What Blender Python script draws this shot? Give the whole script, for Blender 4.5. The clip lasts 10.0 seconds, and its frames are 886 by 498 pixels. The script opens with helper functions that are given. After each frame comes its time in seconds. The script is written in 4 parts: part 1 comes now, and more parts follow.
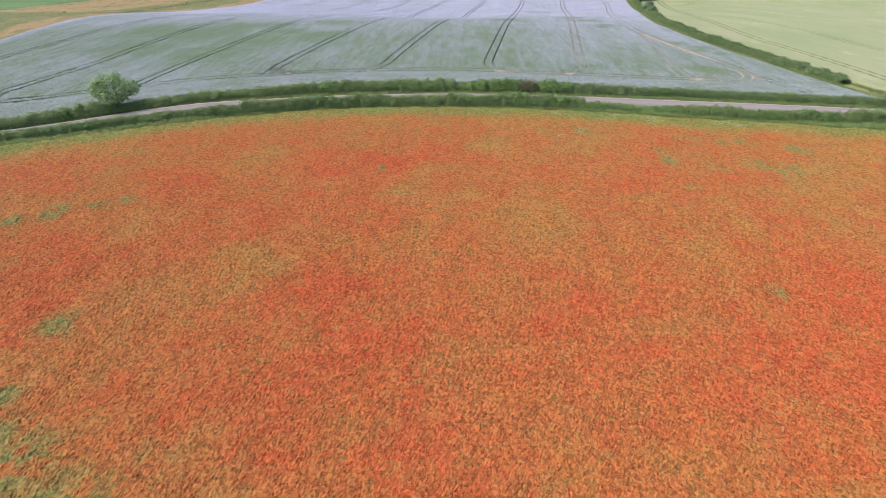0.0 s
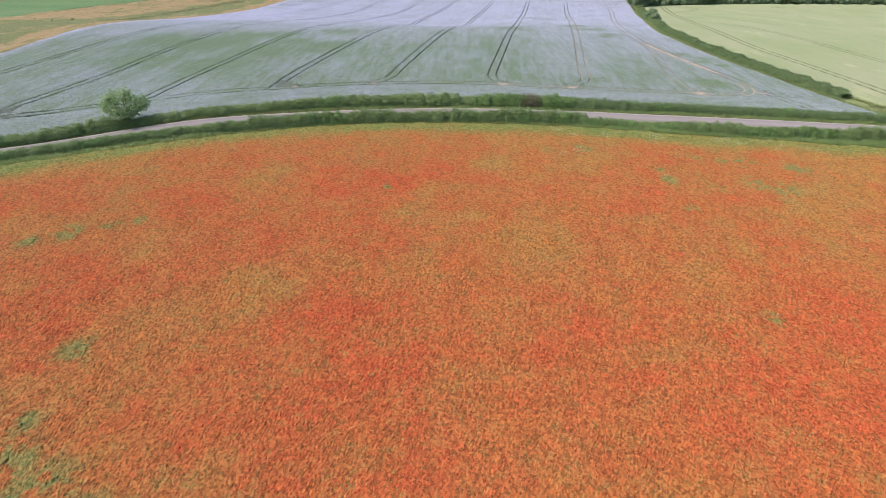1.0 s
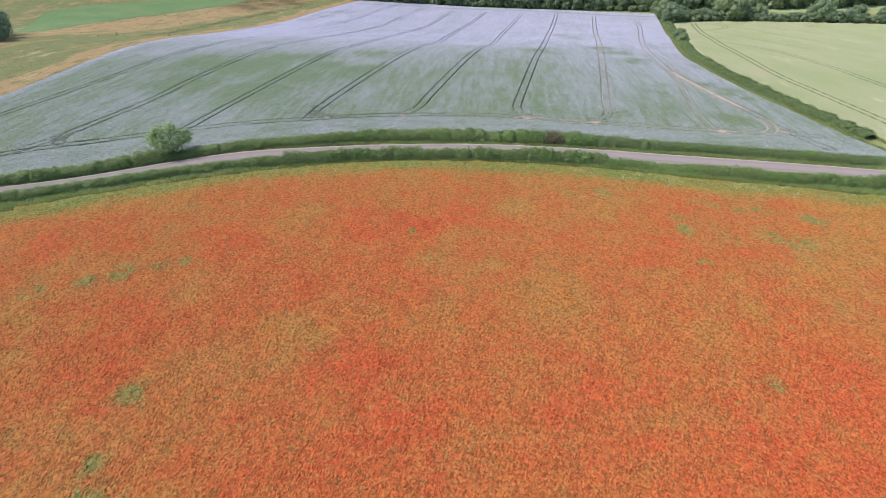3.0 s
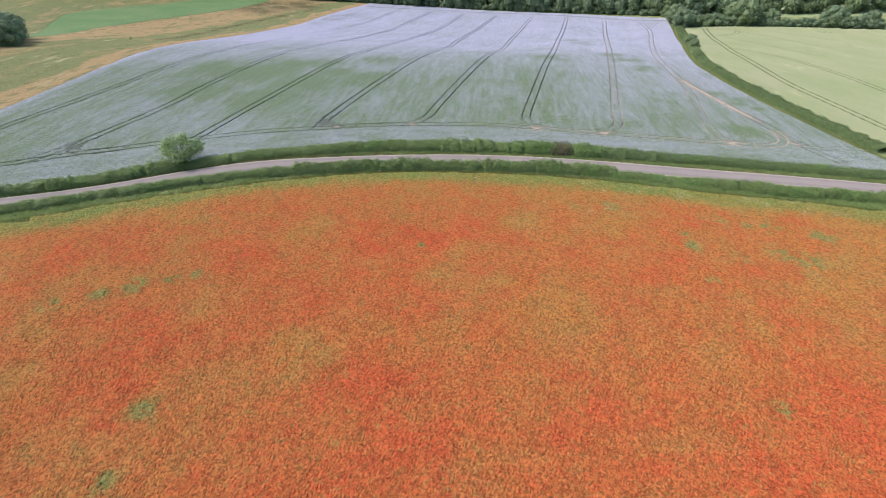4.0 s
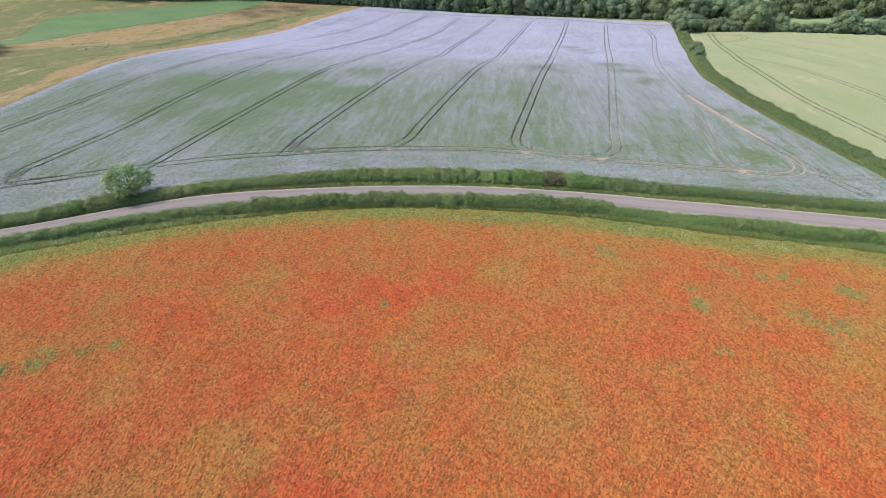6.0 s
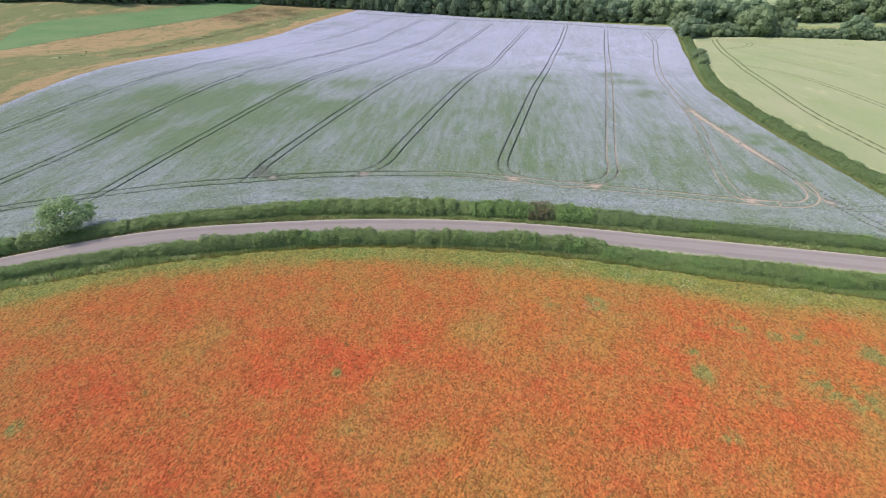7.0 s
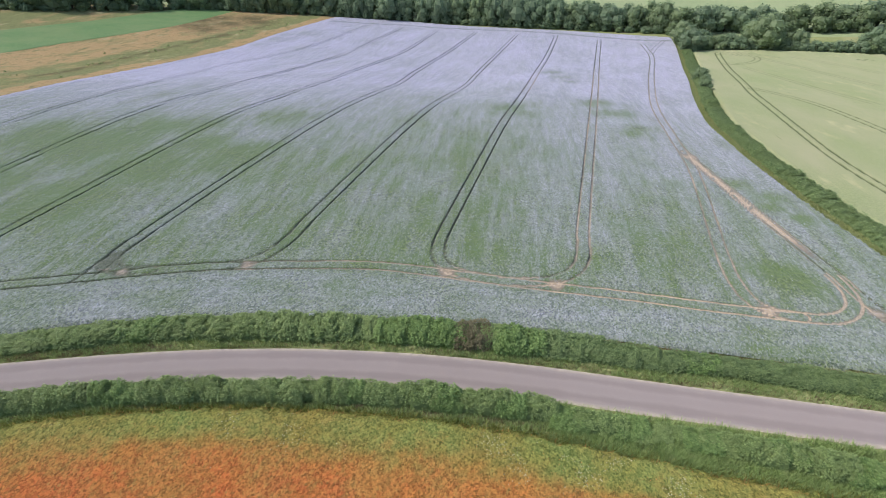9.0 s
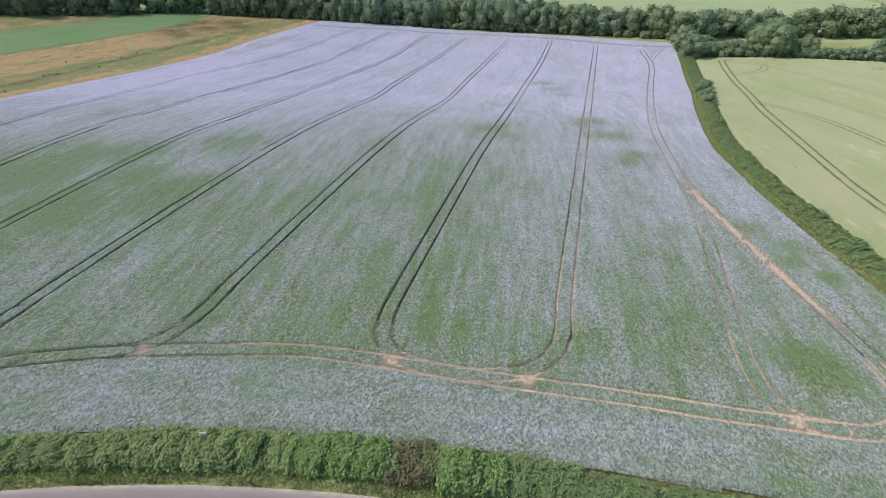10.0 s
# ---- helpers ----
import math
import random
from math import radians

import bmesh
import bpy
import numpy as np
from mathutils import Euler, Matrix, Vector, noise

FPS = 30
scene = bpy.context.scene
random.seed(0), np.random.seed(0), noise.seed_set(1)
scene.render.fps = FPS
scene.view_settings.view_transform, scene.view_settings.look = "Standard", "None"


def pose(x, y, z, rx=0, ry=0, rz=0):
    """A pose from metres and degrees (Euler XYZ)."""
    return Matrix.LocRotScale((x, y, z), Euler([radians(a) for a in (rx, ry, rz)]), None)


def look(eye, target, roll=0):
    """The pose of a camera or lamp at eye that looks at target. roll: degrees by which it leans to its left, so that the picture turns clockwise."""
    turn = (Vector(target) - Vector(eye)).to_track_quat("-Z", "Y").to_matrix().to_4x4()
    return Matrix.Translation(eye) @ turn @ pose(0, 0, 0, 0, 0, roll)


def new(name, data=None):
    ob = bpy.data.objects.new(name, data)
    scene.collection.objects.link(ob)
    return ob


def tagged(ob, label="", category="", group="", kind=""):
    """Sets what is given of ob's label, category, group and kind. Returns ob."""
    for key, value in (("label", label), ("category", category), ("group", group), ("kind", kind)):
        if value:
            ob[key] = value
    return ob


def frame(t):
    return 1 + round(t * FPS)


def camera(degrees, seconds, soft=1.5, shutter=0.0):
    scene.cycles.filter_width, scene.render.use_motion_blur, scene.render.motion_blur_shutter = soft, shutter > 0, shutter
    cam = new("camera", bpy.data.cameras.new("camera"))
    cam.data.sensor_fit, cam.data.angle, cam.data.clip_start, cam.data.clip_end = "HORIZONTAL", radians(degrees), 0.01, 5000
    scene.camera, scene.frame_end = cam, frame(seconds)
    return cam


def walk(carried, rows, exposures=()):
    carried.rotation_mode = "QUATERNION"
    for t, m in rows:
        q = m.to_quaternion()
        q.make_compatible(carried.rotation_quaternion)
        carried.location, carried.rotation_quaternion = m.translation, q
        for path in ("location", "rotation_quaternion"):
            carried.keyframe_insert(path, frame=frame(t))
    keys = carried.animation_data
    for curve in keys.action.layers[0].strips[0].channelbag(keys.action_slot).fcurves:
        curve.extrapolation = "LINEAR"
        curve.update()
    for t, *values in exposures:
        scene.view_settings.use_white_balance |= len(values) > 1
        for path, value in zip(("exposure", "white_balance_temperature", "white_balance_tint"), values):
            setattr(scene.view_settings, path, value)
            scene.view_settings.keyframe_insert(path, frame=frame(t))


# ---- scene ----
cam = camera(80.4, 10.0, 0.7)
METRES, EYE, TILT, LEAN, TURN = 88.0, 26.0, -31.5, 0.0, 0.0
ROWS = [
    (0, 0, 0, 0, -0, -0, 0),
    (0.5, -0.0002, -0.0076, 0.0133, 0.27, -0.01, -0.17),
    (1, -0.0011, -0.0162, 0.0279, 0.34, -0.04, -0.24),
    (1.5, -0.0017, -0.0258, 0.0436, 0.82, -0.08, -0.61),
    (2, -0.0015, -0.0366, 0.0601, 1.65, -0.11, -1.19),
    (2.5, -0.0015, -0.0483, 0.0778, 2.26, -0.13, -1.6),
    (3, -0.0017, -0.06, 0.097, 2.71, -0.15, -1.9),
    (3.25, -0.0022, -0.0644, 0.1044, 2.934, -0.159, -2.047),
    (3.5, -0.0027, -0.0671, 0.1103, 3.158, -0.167, -2.191),
    (3.75, -0.003, -0.0675, 0.1153, 3.371, -0.174, -2.325),
    (4, -0.0027, -0.0653, 0.1201, 3.561, -0.182, -2.442),
    (4.25, -0.0017, -0.06, 0.1255, 3.718, -0.19, -2.532),
    (4.5, 0.0005, -0.0511, 0.1322, 3.83, -0.2, -2.59),
    (5, 0.0089, -0.0229, 0.151, 3.9, -0.22, -2.6),
    (5.5, 0.022, 0.0132, 0.1761, 3.85, -0.23, -2.55),
    (5.75, 0.0295, 0.0337, 0.1907, 3.856, -0.234, -2.546),
    (6, 0.0375, 0.0559, 0.2066, 3.893, -0.239, -2.559),
    (6.25, 0.0461, 0.0797, 0.2238, 3.949, -0.245, -2.583),
    (6.5, 0.0554, 0.1052, 0.242, 4.016, -0.25, -2.612),
    (6.75, 0.0653, 0.1323, 0.2613, 4.083, -0.255, -2.64),
    (7, 0.0759, 0.1611, 0.2816, 4.14, -0.26, -2.66),
    (7.5, 0.1, 0.2238, 0.3251, 4.23, -0.27, -2.68),
    (8, 0.1288, 0.2937, 0.3725, 4.35, -0.29, -2.72),
    (8.5, 0.1599, 0.3705, 0.4212, 4.37, -0.32, -2.73),
    (9, 0.191, 0.4523, 0.4715, 4.39, -0.34, -2.72),
    (9.5, 0.2188, 0.5361, 0.5234, 4.43, -0.39, -2.69),
    (10, 0.2449, 0.6224, 0.5764, 4.47, -0.41, -2.67),
]
walk(cam, [(t, pose(0, 0, EYE, TILT, LEAN, TURN) @ pose(METRES * x, METRES * y, METRES * z, 90 + pitch, roll, yaw)) for t, x, y, z, yaw, pitch, roll in ROWS],
     [(0.0, 0.59), (8.0, 0.53), (10.0, 0.39)])
# ---------------------------------------------------------------- world, sun, exposure
SUN_ELEV, SUN_AZ = 50.0, -91.0          # degrees; azimuth from +y, clockwise
world = bpy.data.worlds.new("sky")
scene.world = world
world.use_nodes = True
wn = world.node_tree
sky = wn.nodes.new("ShaderNodeTexSky")
sky.sky_type = "NISHITA"
sky.sun_disc = False
sky.sun_elevation = radians(SUN_ELEV)
sky.sun_rotation = radians(SUN_AZ)
sky.dust_density = 2.5
wn.links.new(sky.outputs[0], wn.nodes["Background"].inputs[0])
wn.nodes["Background"].inputs[1].default_value = 0.15
sun = new("sun", bpy.data.lights.new("sun", "SUN"))
sun.data.energy = 2.35
sun.data.angle = radians(1.5)
sun.data.color = (1.0, 0.95, 0.87)
sd = Vector((math.sin(radians(SUN_AZ)) * math.cos(radians(SUN_ELEV)), math.cos(radians(SUN_AZ)) * math.cos(radians(SUN_ELEV)), math.sin(radians(SUN_ELEV))))
sun.matrix_world = look(sd * 300, (0, 0, 0))

# ---------------------------------------------------------------- numbers: noise, terrain, plan
rng = np.random.default_rng(7)


def ss(a, b, v):
    t = np.clip((np.asarray(v, float) - a) / (b - a), 0, 1)
    return t * t * (3 - 2 * t)


def vnoise(x, y, size, seed=0):
    """Smooth value noise, 0 to 1, with bumps about size metres wide."""
    x, y = np.asarray(x, float) / size, np.asarray(y, float) / size
    i, j = np.floor(x).astype(np.int64), np.floor(y).astype(np.int64)
    u, v = x - i, y - j
    u, v = u * u * (3 - 2 * u), v * v * (3 - 2 * v)

    def h(a, b):
        n = (a * 374761393 + b * 668265263 + seed * 974634777) & 0x7FFFFFFF
        n = ((n ^ (n >> 13)) * 1274126177) & 0x7FFFFFFF
        return ((n ^ (n >> 16)) & 0xFFFF) / 65535.0

    return (h(i, j) * (1 - u) + h(i + 1, j) * u) * (1 - v) + (h(i, j + 1) * (1 - u) + h(i + 1, j + 1) * u) * v


def fbm(x, y, size, seed=0):
    return 0.5 * vnoise(x, y, size, seed) + 0.3 * vnoise(x, y, size / 2.1, seed + 1) + 0.2 * vnoise(x, y, size / 4.3, seed + 2)


def terrain(x, y):
    """Height of the land: a flat rise round the lane, a shallow valley towards the wood."""
    x, y = np.asarray(x, float), np.asarray(y, float)
    xc = np.clip(x, -250, 250)
    return (-2.8 + 2.8 * ss(20, 130, y) - 11.5 * ss(165, 330, y) - 0.018 * xc * (1 - ss(150, 260, y))
            + 0.0002 * xc ** 2 * ss(220, 330, y) - 2.6 * np.exp(-(((x + 2) / 26) ** 2) - ((y - 242) / 34) ** 2) - 1.5 * ss(-40, -76, x) * ss(66, 90, y) * (1 - ss(115, 185, y)) + 14 * ss(520, 1500, y))


def smooth_curve(points, blur=5.0, lo=-900.0, hi=900.0):
    """A smooth function through plan points (a, b): b as a function of a, straight beyond its ends."""
    p = np.array(sorted(points), float)
    a = np.arange(lo, hi, 0.5)
    b = np.interp(a, p[:, 0], p[:, 1])
    s0 = (p[1, 1] - p[0, 1]) / (p[1, 0] - p[0, 0])
    s1 = (p[-1, 1] - p[-2, 1]) / (p[-1, 0] - p[-2, 0])
    b = np.where(a < p[0, 0], p[0, 1] + s0 * (a - p[0, 0]), b)
    b = np.where(a > p[-1, 0], p[-1, 1] + s1 * (a - p[-1, 0]), b)
    k = np.exp(-0.5 * (np.arange(-40, 41) * 0.5 / blur) ** 2)
    pad = np.concatenate([b[0] - (b[1] - b[0]) * np.arange(40, 0, -1), b, b[-1] + (b[-1] - b[-2]) * np.arange(1, 41)])
    b = np.convolve(pad, k / k.sum(), "valid")
    return lambda v: np.interp(v, a, b)


# the lane's far edge, the poppy crop's edge, the headland wheelings (y of x)
lane_north = smooth_curve([(-130, 44), (-100, 61), (-76.5, 73.8), (-70, 77.2), (-62.8, 81.9), (-54.6, 86.2), (-45.7, 90), (-36, 93.1), (-29, 94.6), (-18, 97), (-5.4, 98.8), (7.5, 99.5), (20, 99.3), (32, 98.3), (44, 97.3), (60, 96.2), (76.5, 94.6), (120, 89), (200, 76)])
crop_edge = smooth_curve([(-120, 38), (-70, 65.5), (-64, 69.4), (-57.5, 73.4), (-50, 76.9), (-42, 80.7), (-33, 84.2), (-24, 87.2), (-13.7, 89.4), (-3, 90.5), (9, 90.7), (20, 90.2), (30, 88.9), (41, 86.9), (50, 86.2), (69, 83.3), (120, 76)])
headland = smooth_curve([(-115, 69), (-88, 87), (-80.4, 92.2), (-74.4, 95.4), (-69, 97.8), (-60, 101.2), (-50, 104.1), (-42, 106.3), (-36, 108), (-31, 109.7), (-26, 111.2), (-20, 112.7), (-12.7, 113.8), (-3, 115), (3, 115.5), (11.5, 114.6), (25, 113.1), (36, 112.3), (45.6, 111.1), (53, 110.6), (63, 109.4), (75, 107.5)], 3.0)
flax_south = lambda x: lane_north(x) + 5.2 - 2.2 * ss(-25, -55, x)
# field borders further off (x of y)
flax_west = smooth_curve([(80, -112), (118, -113.5), (162, -114), (200, -114), (235, -114), (265, -111), (300, -104), (330, -101.5), (365, -95), (405, -86)], 8)
east_hedge = smooth_curve([(95, 86), (105, 82), (115.6, 78.8), (129, 76.5), (138, 75.1), (146, 73.9), (156, 72.7), (168, 71.6), (187, 71.5), (202, 74.2), (220, 78.6), (247, 86), (269, 91.2), (304, 99.9), (325, 104.5), (345, 108)], 4)
wood_front = smooth_curve([(-420, 330), (-300, 338), (-240, 352), (-198, 385), (-169, 412), (-138, 416), (-89, 420), (-38, 412), (-3, 406), (60, 389), (111, 368), (125, 347), (150, 338), (185, 328), (260, 308), (400, 290)], 6)
flax_north = smooth_curve([(-85, 412), (-46, 410), (-9, 396), (25, 388), (57, 379), (86, 364), (109, 352)], 5)
barley_north = smooth_curve([(108, 318), (124, 316.5), (145, 311.5), (162, 303.5), (174, 298.5), (240, 270)], 5)
rough_west = smooth_curve([(60, -196), (180, -192), (205, -183), (230, -187), (254, -190), (285, -179.5), (320, -165.5), (345, -157), (372, -153), (410, -150)], 5)
meadow_west = smooth_curve([(205, -185), (240, -203), (272, -219), (290, -225), (311, -214), (337, -200), (377, -189), (404, -181), (420, -178)], 5)

SLOPE = 0.172                         # the tramlines' lean, x per y
TRAM_X = [31.8, 10.7, -11.3, -33.0, -55.0, -78.4, -100.2, -124.0]   # x of each tramline at y = 126
SWAY_Y = [100, 115, 126, 140, 180, 205, 232, 262, 320, 372]
SWAY = [[0, 0, 0, 0, 0.2, 0.4, 0.6, 0.8, 1.2, 1.5], [0, 0, 0, 0, 0.1, 0.6, 0.3, -0.2, -0.3, -0.5], [0, 0, 0, 0, 0.6, 0.5, 0, -1.1, -1.8, -0.3],
        [0, 0, 0, 0, 0.8, 0.8, -1, -3.8, -3.8, -2.5], [-0.1, 0.1, 0.2, 0.2, -0.2, 1.0, -1.0, -3.4, -2.6, -3.2], [1.1, 1.9, 1.7, 0.4, 0, 0.6, -0.8, -1.8, -3, -2.8],
        [0, 0, 0, 0, 0, -2.5, -6, -10, -4.5, -3], [0, 0, 0, 0, 0, 0, -4, -8, -0.8, 0]]


def sway(x126, y):
    """How far the drilled rows stray sideways from straight lines."""
    x126, y = np.broadcast_arrays(np.asarray(x126, float), np.asarray(y, float))
    rows = np.stack([np.interp(y, SWAY_Y, r) for r in SWAY])
    at = np.interp(x126, TRAM_X[::-1], np.arange(len(TRAM_X))[::-1])
    i = np.clip(at.astype(int), 0, len(TRAM_X) - 2)
    f = at - i
    return np.take_along_axis(rows, i[None], 0)[0] * (1 - f) + np.take_along_axis(rows, i[None] + 1, 0)[0] * f


def arc(points, n=10):
    """A denser, rounded polyline (Catmull-Rom)."""
    p = np.array(points, float)
    p = np.vstack([2 * p[0] - p[1], p, 2 * p[-1] - p[-2]])
    out = []
    for i in range(1, len(p) - 2):
        for t in np.linspace(0, 1, n, endpoint=False):
            a, b, c, d = p[i - 1], p[i], p[i + 1], p[i + 2]
            out.append(0.5 * (2 * b + (c - a) * t + (2 * a - 5 * b + 4 * c - d) * t * t + (3 * b - a - 3 * c + d) * t ** 3))
    return np.array(out + [p[-2]])


def tram(x126, y0, y1, first=(), last=()):
    return arc(list(first) + [(x126 + SLOPE * (y - 126) + float(sway(x126, y)), y) for y in np.linspace(y0, y1, 26)] + list(last), 3)


HX = np.arange(-112, 58, 3.0)
TRAMS = [
    arc([(x, float(headland(x))) for x in HX] + [(59.5, 110.2), (62.4, 111.2), (64.5, 113.4), (65.4, 116.6), (65.2, 120.4)], 3),
    tram(TRAM_X[0], 128, 348, [(19, 113.6), (23.4, 113.9), (27, 115.0), (29.6, 117.2), (31.1, 120.4), (31.7, 124)]),
    tram(TRAM_X[1], 128, 358, [(18.6, 113.9), (14.6, 114.5), (11.9, 116.1), (10.5, 118.8), (10.3, 123)], [(50.5, 364)]),
    tram(TRAM_X[2], 127, 366, [(-23, 112), (-18.6, 112.9), (-15.2, 114.6), (-13.2, 117.4), (-12.0, 121.5)]),
    tram(TRAM_X[3], 121, 372, [(-35.8, 106.8), (-35.4, 110), (-35.0, 114)]),
    arc([(-34.2, 119), (-35.0, 114.6), (-34.4, 111.8), (-32.2, 110.4), (-27.6, 110.9)], 8),
    tram(TRAM_X[4], 103, 377, [(-60.6, 97.6)]),
    tram(TRAM_X[5], 103, 384, [(-87.6, 86.4), (-85.5, 89.8), (-83.8, 93.6), (-82.3, 98.3)]),
    arc([(-82, 98.5), (-81.8, 95.6), (-80.2, 93.6), (-76.6, 93.9), (-71.6, 96.4)], 8),
    tram(TRAM_X[6], 92, 388, [(-106, 74)]),
    arc([(57, 110.2), (53.6, 110.9), (51.6, 113), (51.1, 118), (52, 125.3), (53.7, 134.5), (55.7, 145.3), (57.5, 156.6), (58.2, 166), (58.8, 176), (61.6, 202), (69.4, 236), (78.2, 270), (84.6, 294), (88, 311), (89.2, 323), (90.4, 337)], 8),
    arc([(58.4, 166), (59.2, 160), (60.3, 152.5), (61.5, 144.5), (62.6, 138), (63.7, 132), (64.6, 127), (65.7, 121), (66.5, 115), (68.6, 108), (71, 102.5)], 8),
    arc([(66.6, 111.6), (70.5, 110.0), (75.6, 110.8), (80, 110.4)], 6),
    arc([(88.2, 311), (91, 319), (94.6, 328), (102, 343.5)], 6),
    arc([(-84, 396), (-60, 392.5), (-38, 391.5), (-14, 384.5), (6, 381.5), (30, 377), (52, 369.5), (66, 361), (73, 357), (86, 349.5), (96, 345.5), (106, 343)], 6),
    tram(TRAM_X[7], 175, 390),
]
BARE = TRAMS[11]                      # the worn wheeling with bare soil
FAINT = {9: 0.7, 12: 0.6, 13: 0.7, 14: 0.45, 15: 0.35}
BARLEY_TRAMS = [
    arc([(117, 311), (114.8, 303), (107.2, 271), (104, 256), (100, 238), (96.2, 222), (92.2, 197), (90.2, 180), (89.4, 168), (89.9, 157), (91, 145), (94, 110)], 8),
    arc([(99.6, 234), (104.2, 224.5), (107.3, 216), (109.2, 206.6), (110.6, 193.6), (114, 160), (119, 110)], 8),
    arc([(118, 312), (126, 308), (132, 302), (136, 296)], 8),
    arc([(110.3, 284.6), (114, 283.4), (120, 286), (124.5, 290), (127.8, 296), (127.4, 301), (121, 305.5), (115, 306)], 6),
    arc([(114.8, 275.7), (118.1, 253.9), (121, 234.8), (126, 214)], 8),
    arc([(128, 299), (134, 280.5), (138.5, 260), (143, 242)], 8),
    arc([(142.3, 297.3), (150.8, 280), (157.1, 264)], 8),
    arc([(162.4, 288.4), (168.2, 286.6)], 4),
]


def gap_to(lines, x, y):
    """Distance of plan points from the nearest of some polylines, beside them but not beyond their ends."""
    best = np.full(x.shape, 1e9)
    for line in lines:
        last = len(line) - 2
        for i, (p, q) in enumerate(zip(line[:-1], line[1:])):
            lo, hi = np.minimum(p, q) - 4, np.maximum(p, q) + 4
            k = np.nonzero((x > lo[0]) & (x < hi[0]) & (y > lo[1]) & (y < hi[1]))[0]
            if len(k) == 0:
                continue
            d = q - p
            t = ((x[k] - p[0]) * d[0] + (y[k] - p[1]) * d[1]) / (d @ d + 1e-9)
            out = ((t < 0) & (i == 0)) | ((t > 1) & (i == last))
            t = np.clip(t, 0, 1)
            best[k] = np.minimum(best[k], np.hypot(x[k] - p[0] - t * d[0], y[k] - p[1] - t * d[1]) + 1e6 * out)
    return best


# ---------------------------------------------------------------- mesh helpers
def mesh_of(name, verts, faces, material, smooth=False, **attributes):
    """A mesh from arrays of corners and faces, with named values on the corners."""
    verts, faces = np.asarray(verts, np.float32), np.asarray(faces, np.int32)
    me = bpy.data.meshes.new(name)
    me.vertices.add(len(verts))
    me.vertices.foreach_set("co", verts.ravel())
    me.loops.add(faces.size)
    me.loops.foreach_set("vertex_index", faces.ravel())
    me.polygons.add(len(faces))
    me.polygons.foreach_set("loop_start", np.arange(0, faces.size, faces.shape[1], dtype=np.int32))
    me.update(calc_edges=True)
    me.polygons.foreach_set("use_smooth", np.full(len(faces), smooth))
    for key, value in attributes.items():
        me.attributes.new(key, "FLOAT", "POINT").data.foreach_set("value", np.asarray(value, np.float32))
    me.materials.append(material)
    return me


def grid_faces(rows, cols):
    i = np.arange(rows * cols).reshape(rows, cols)
    return np.stack([i[:-1, :-1], i[:-1, 1:], i[1:, 1:], i[1:, :-1]], -1).reshape(-1, 4)


def kept(verts, faces, keep, *values):
    """Only the faces whose corners all satisfy keep, with the unused corners taken out."""
    f = faces[keep[faces].all(axis=1)]
    used = np.zeros(len(verts), bool)
    used[f.ravel()] = True
    index = np.cumsum(used) - 1
    return (verts[used], index[f], *[v[used] for v in values])


def cards(places, sizes, tilt=1.0, seed=0, stretch=1.0, up=None):
    """Small folded leaves, two triangles each, at the places given. tilt: 0 lies flat, 1 any way round."""
    r = np.random.default_rng(seed)
    n = len(places)
    az = r.uniform(0, 2 * np.pi, n)
    nz = r.uniform(1 - tilt * 1.2, 1, n)
    s = np.sqrt(np.clip(1 - nz * nz, 0, 1))
    nrm = np.stack([s * np.cos(az), s * np.sin(az), nz], 1)
    if up is not None:
        nrm = nrm * 0.6 + up
        nrm /= np.linalg.norm(nrm, axis=1)[:, None]
    side = np.cross(nrm, r.normal(size=(n, 3)))
    side /= np.linalg.norm(side, axis=1)[:, None]
    other = np.cross(nrm, side)
    sizes = np.asarray(sizes).reshape(-1, 1) * np.ones((n, 1))
    a, b = side * sizes * 0.5 * stretch, other * sizes * 0.5
    lift = nrm * sizes * 0.18
    v = np.stack([places - a, places - b * 0.8 + lift, places + a, places + b * 0.8 + lift], 1).reshape(-1, 3)
    i = np.arange(n) * 4
    f = np.concatenate([np.stack([i, i + 1, i + 3], 1), np.stack([i + 1, i + 2, i + 3], 1)])
    return v, f


def blades(places, height, spread, per=4, seed=0, width=0.05):
    """Tufts of narrow upright blades."""
    r = np.random.default_rng(seed)
    p = np.repeat(places, per, axis=0)
    n = len(p)
    az = r.uniform(0, 2 * np.pi, n)
    h = np.repeat(np.asarray(height) * np.ones(len(places)), per) * r.uniform(0.6, 1.15, n)
    foot = p + np.stack([np.cos(az), np.sin(az), np.zeros(n)], 1) * (spread * r.uniform(0, 1, n))[:, None]
    lean = np.stack([np.cos(az), np.sin(az), np.zeros(n)], 1) * (h * r.uniform(0.2, 1.0, n))[:, None]
    w = np.stack([-np.sin(az), np.cos(az), np.zeros(n)], 1) * width
    tip = foot + lean
    tip[:, 2] += h
    v = np.stack([foot - w, foot + w, tip], 1).reshape(-1, 3)
    return v, np.arange(3 * n).reshape(-1, 3)


def part(name, me, parent, label=""):
    ob = new(name, me)
    ob.parent = parent
    return tagged(ob, label)


# ---------------------------------------------------------------- materials
def material(name, rough=0.9, spec=0.2):
    m = bpy.data.materials.new(name)
    m.use_nodes = True
    b = m.node_tree.nodes["Principled BSDF"]
    b.inputs["Roughness"].default_value = rough
    b.inputs["Specular IOR Level"].default_value = spec
    b.inputs["Diffuse Roughness"].default_value = 0.3
    return m, m.node_tree, b


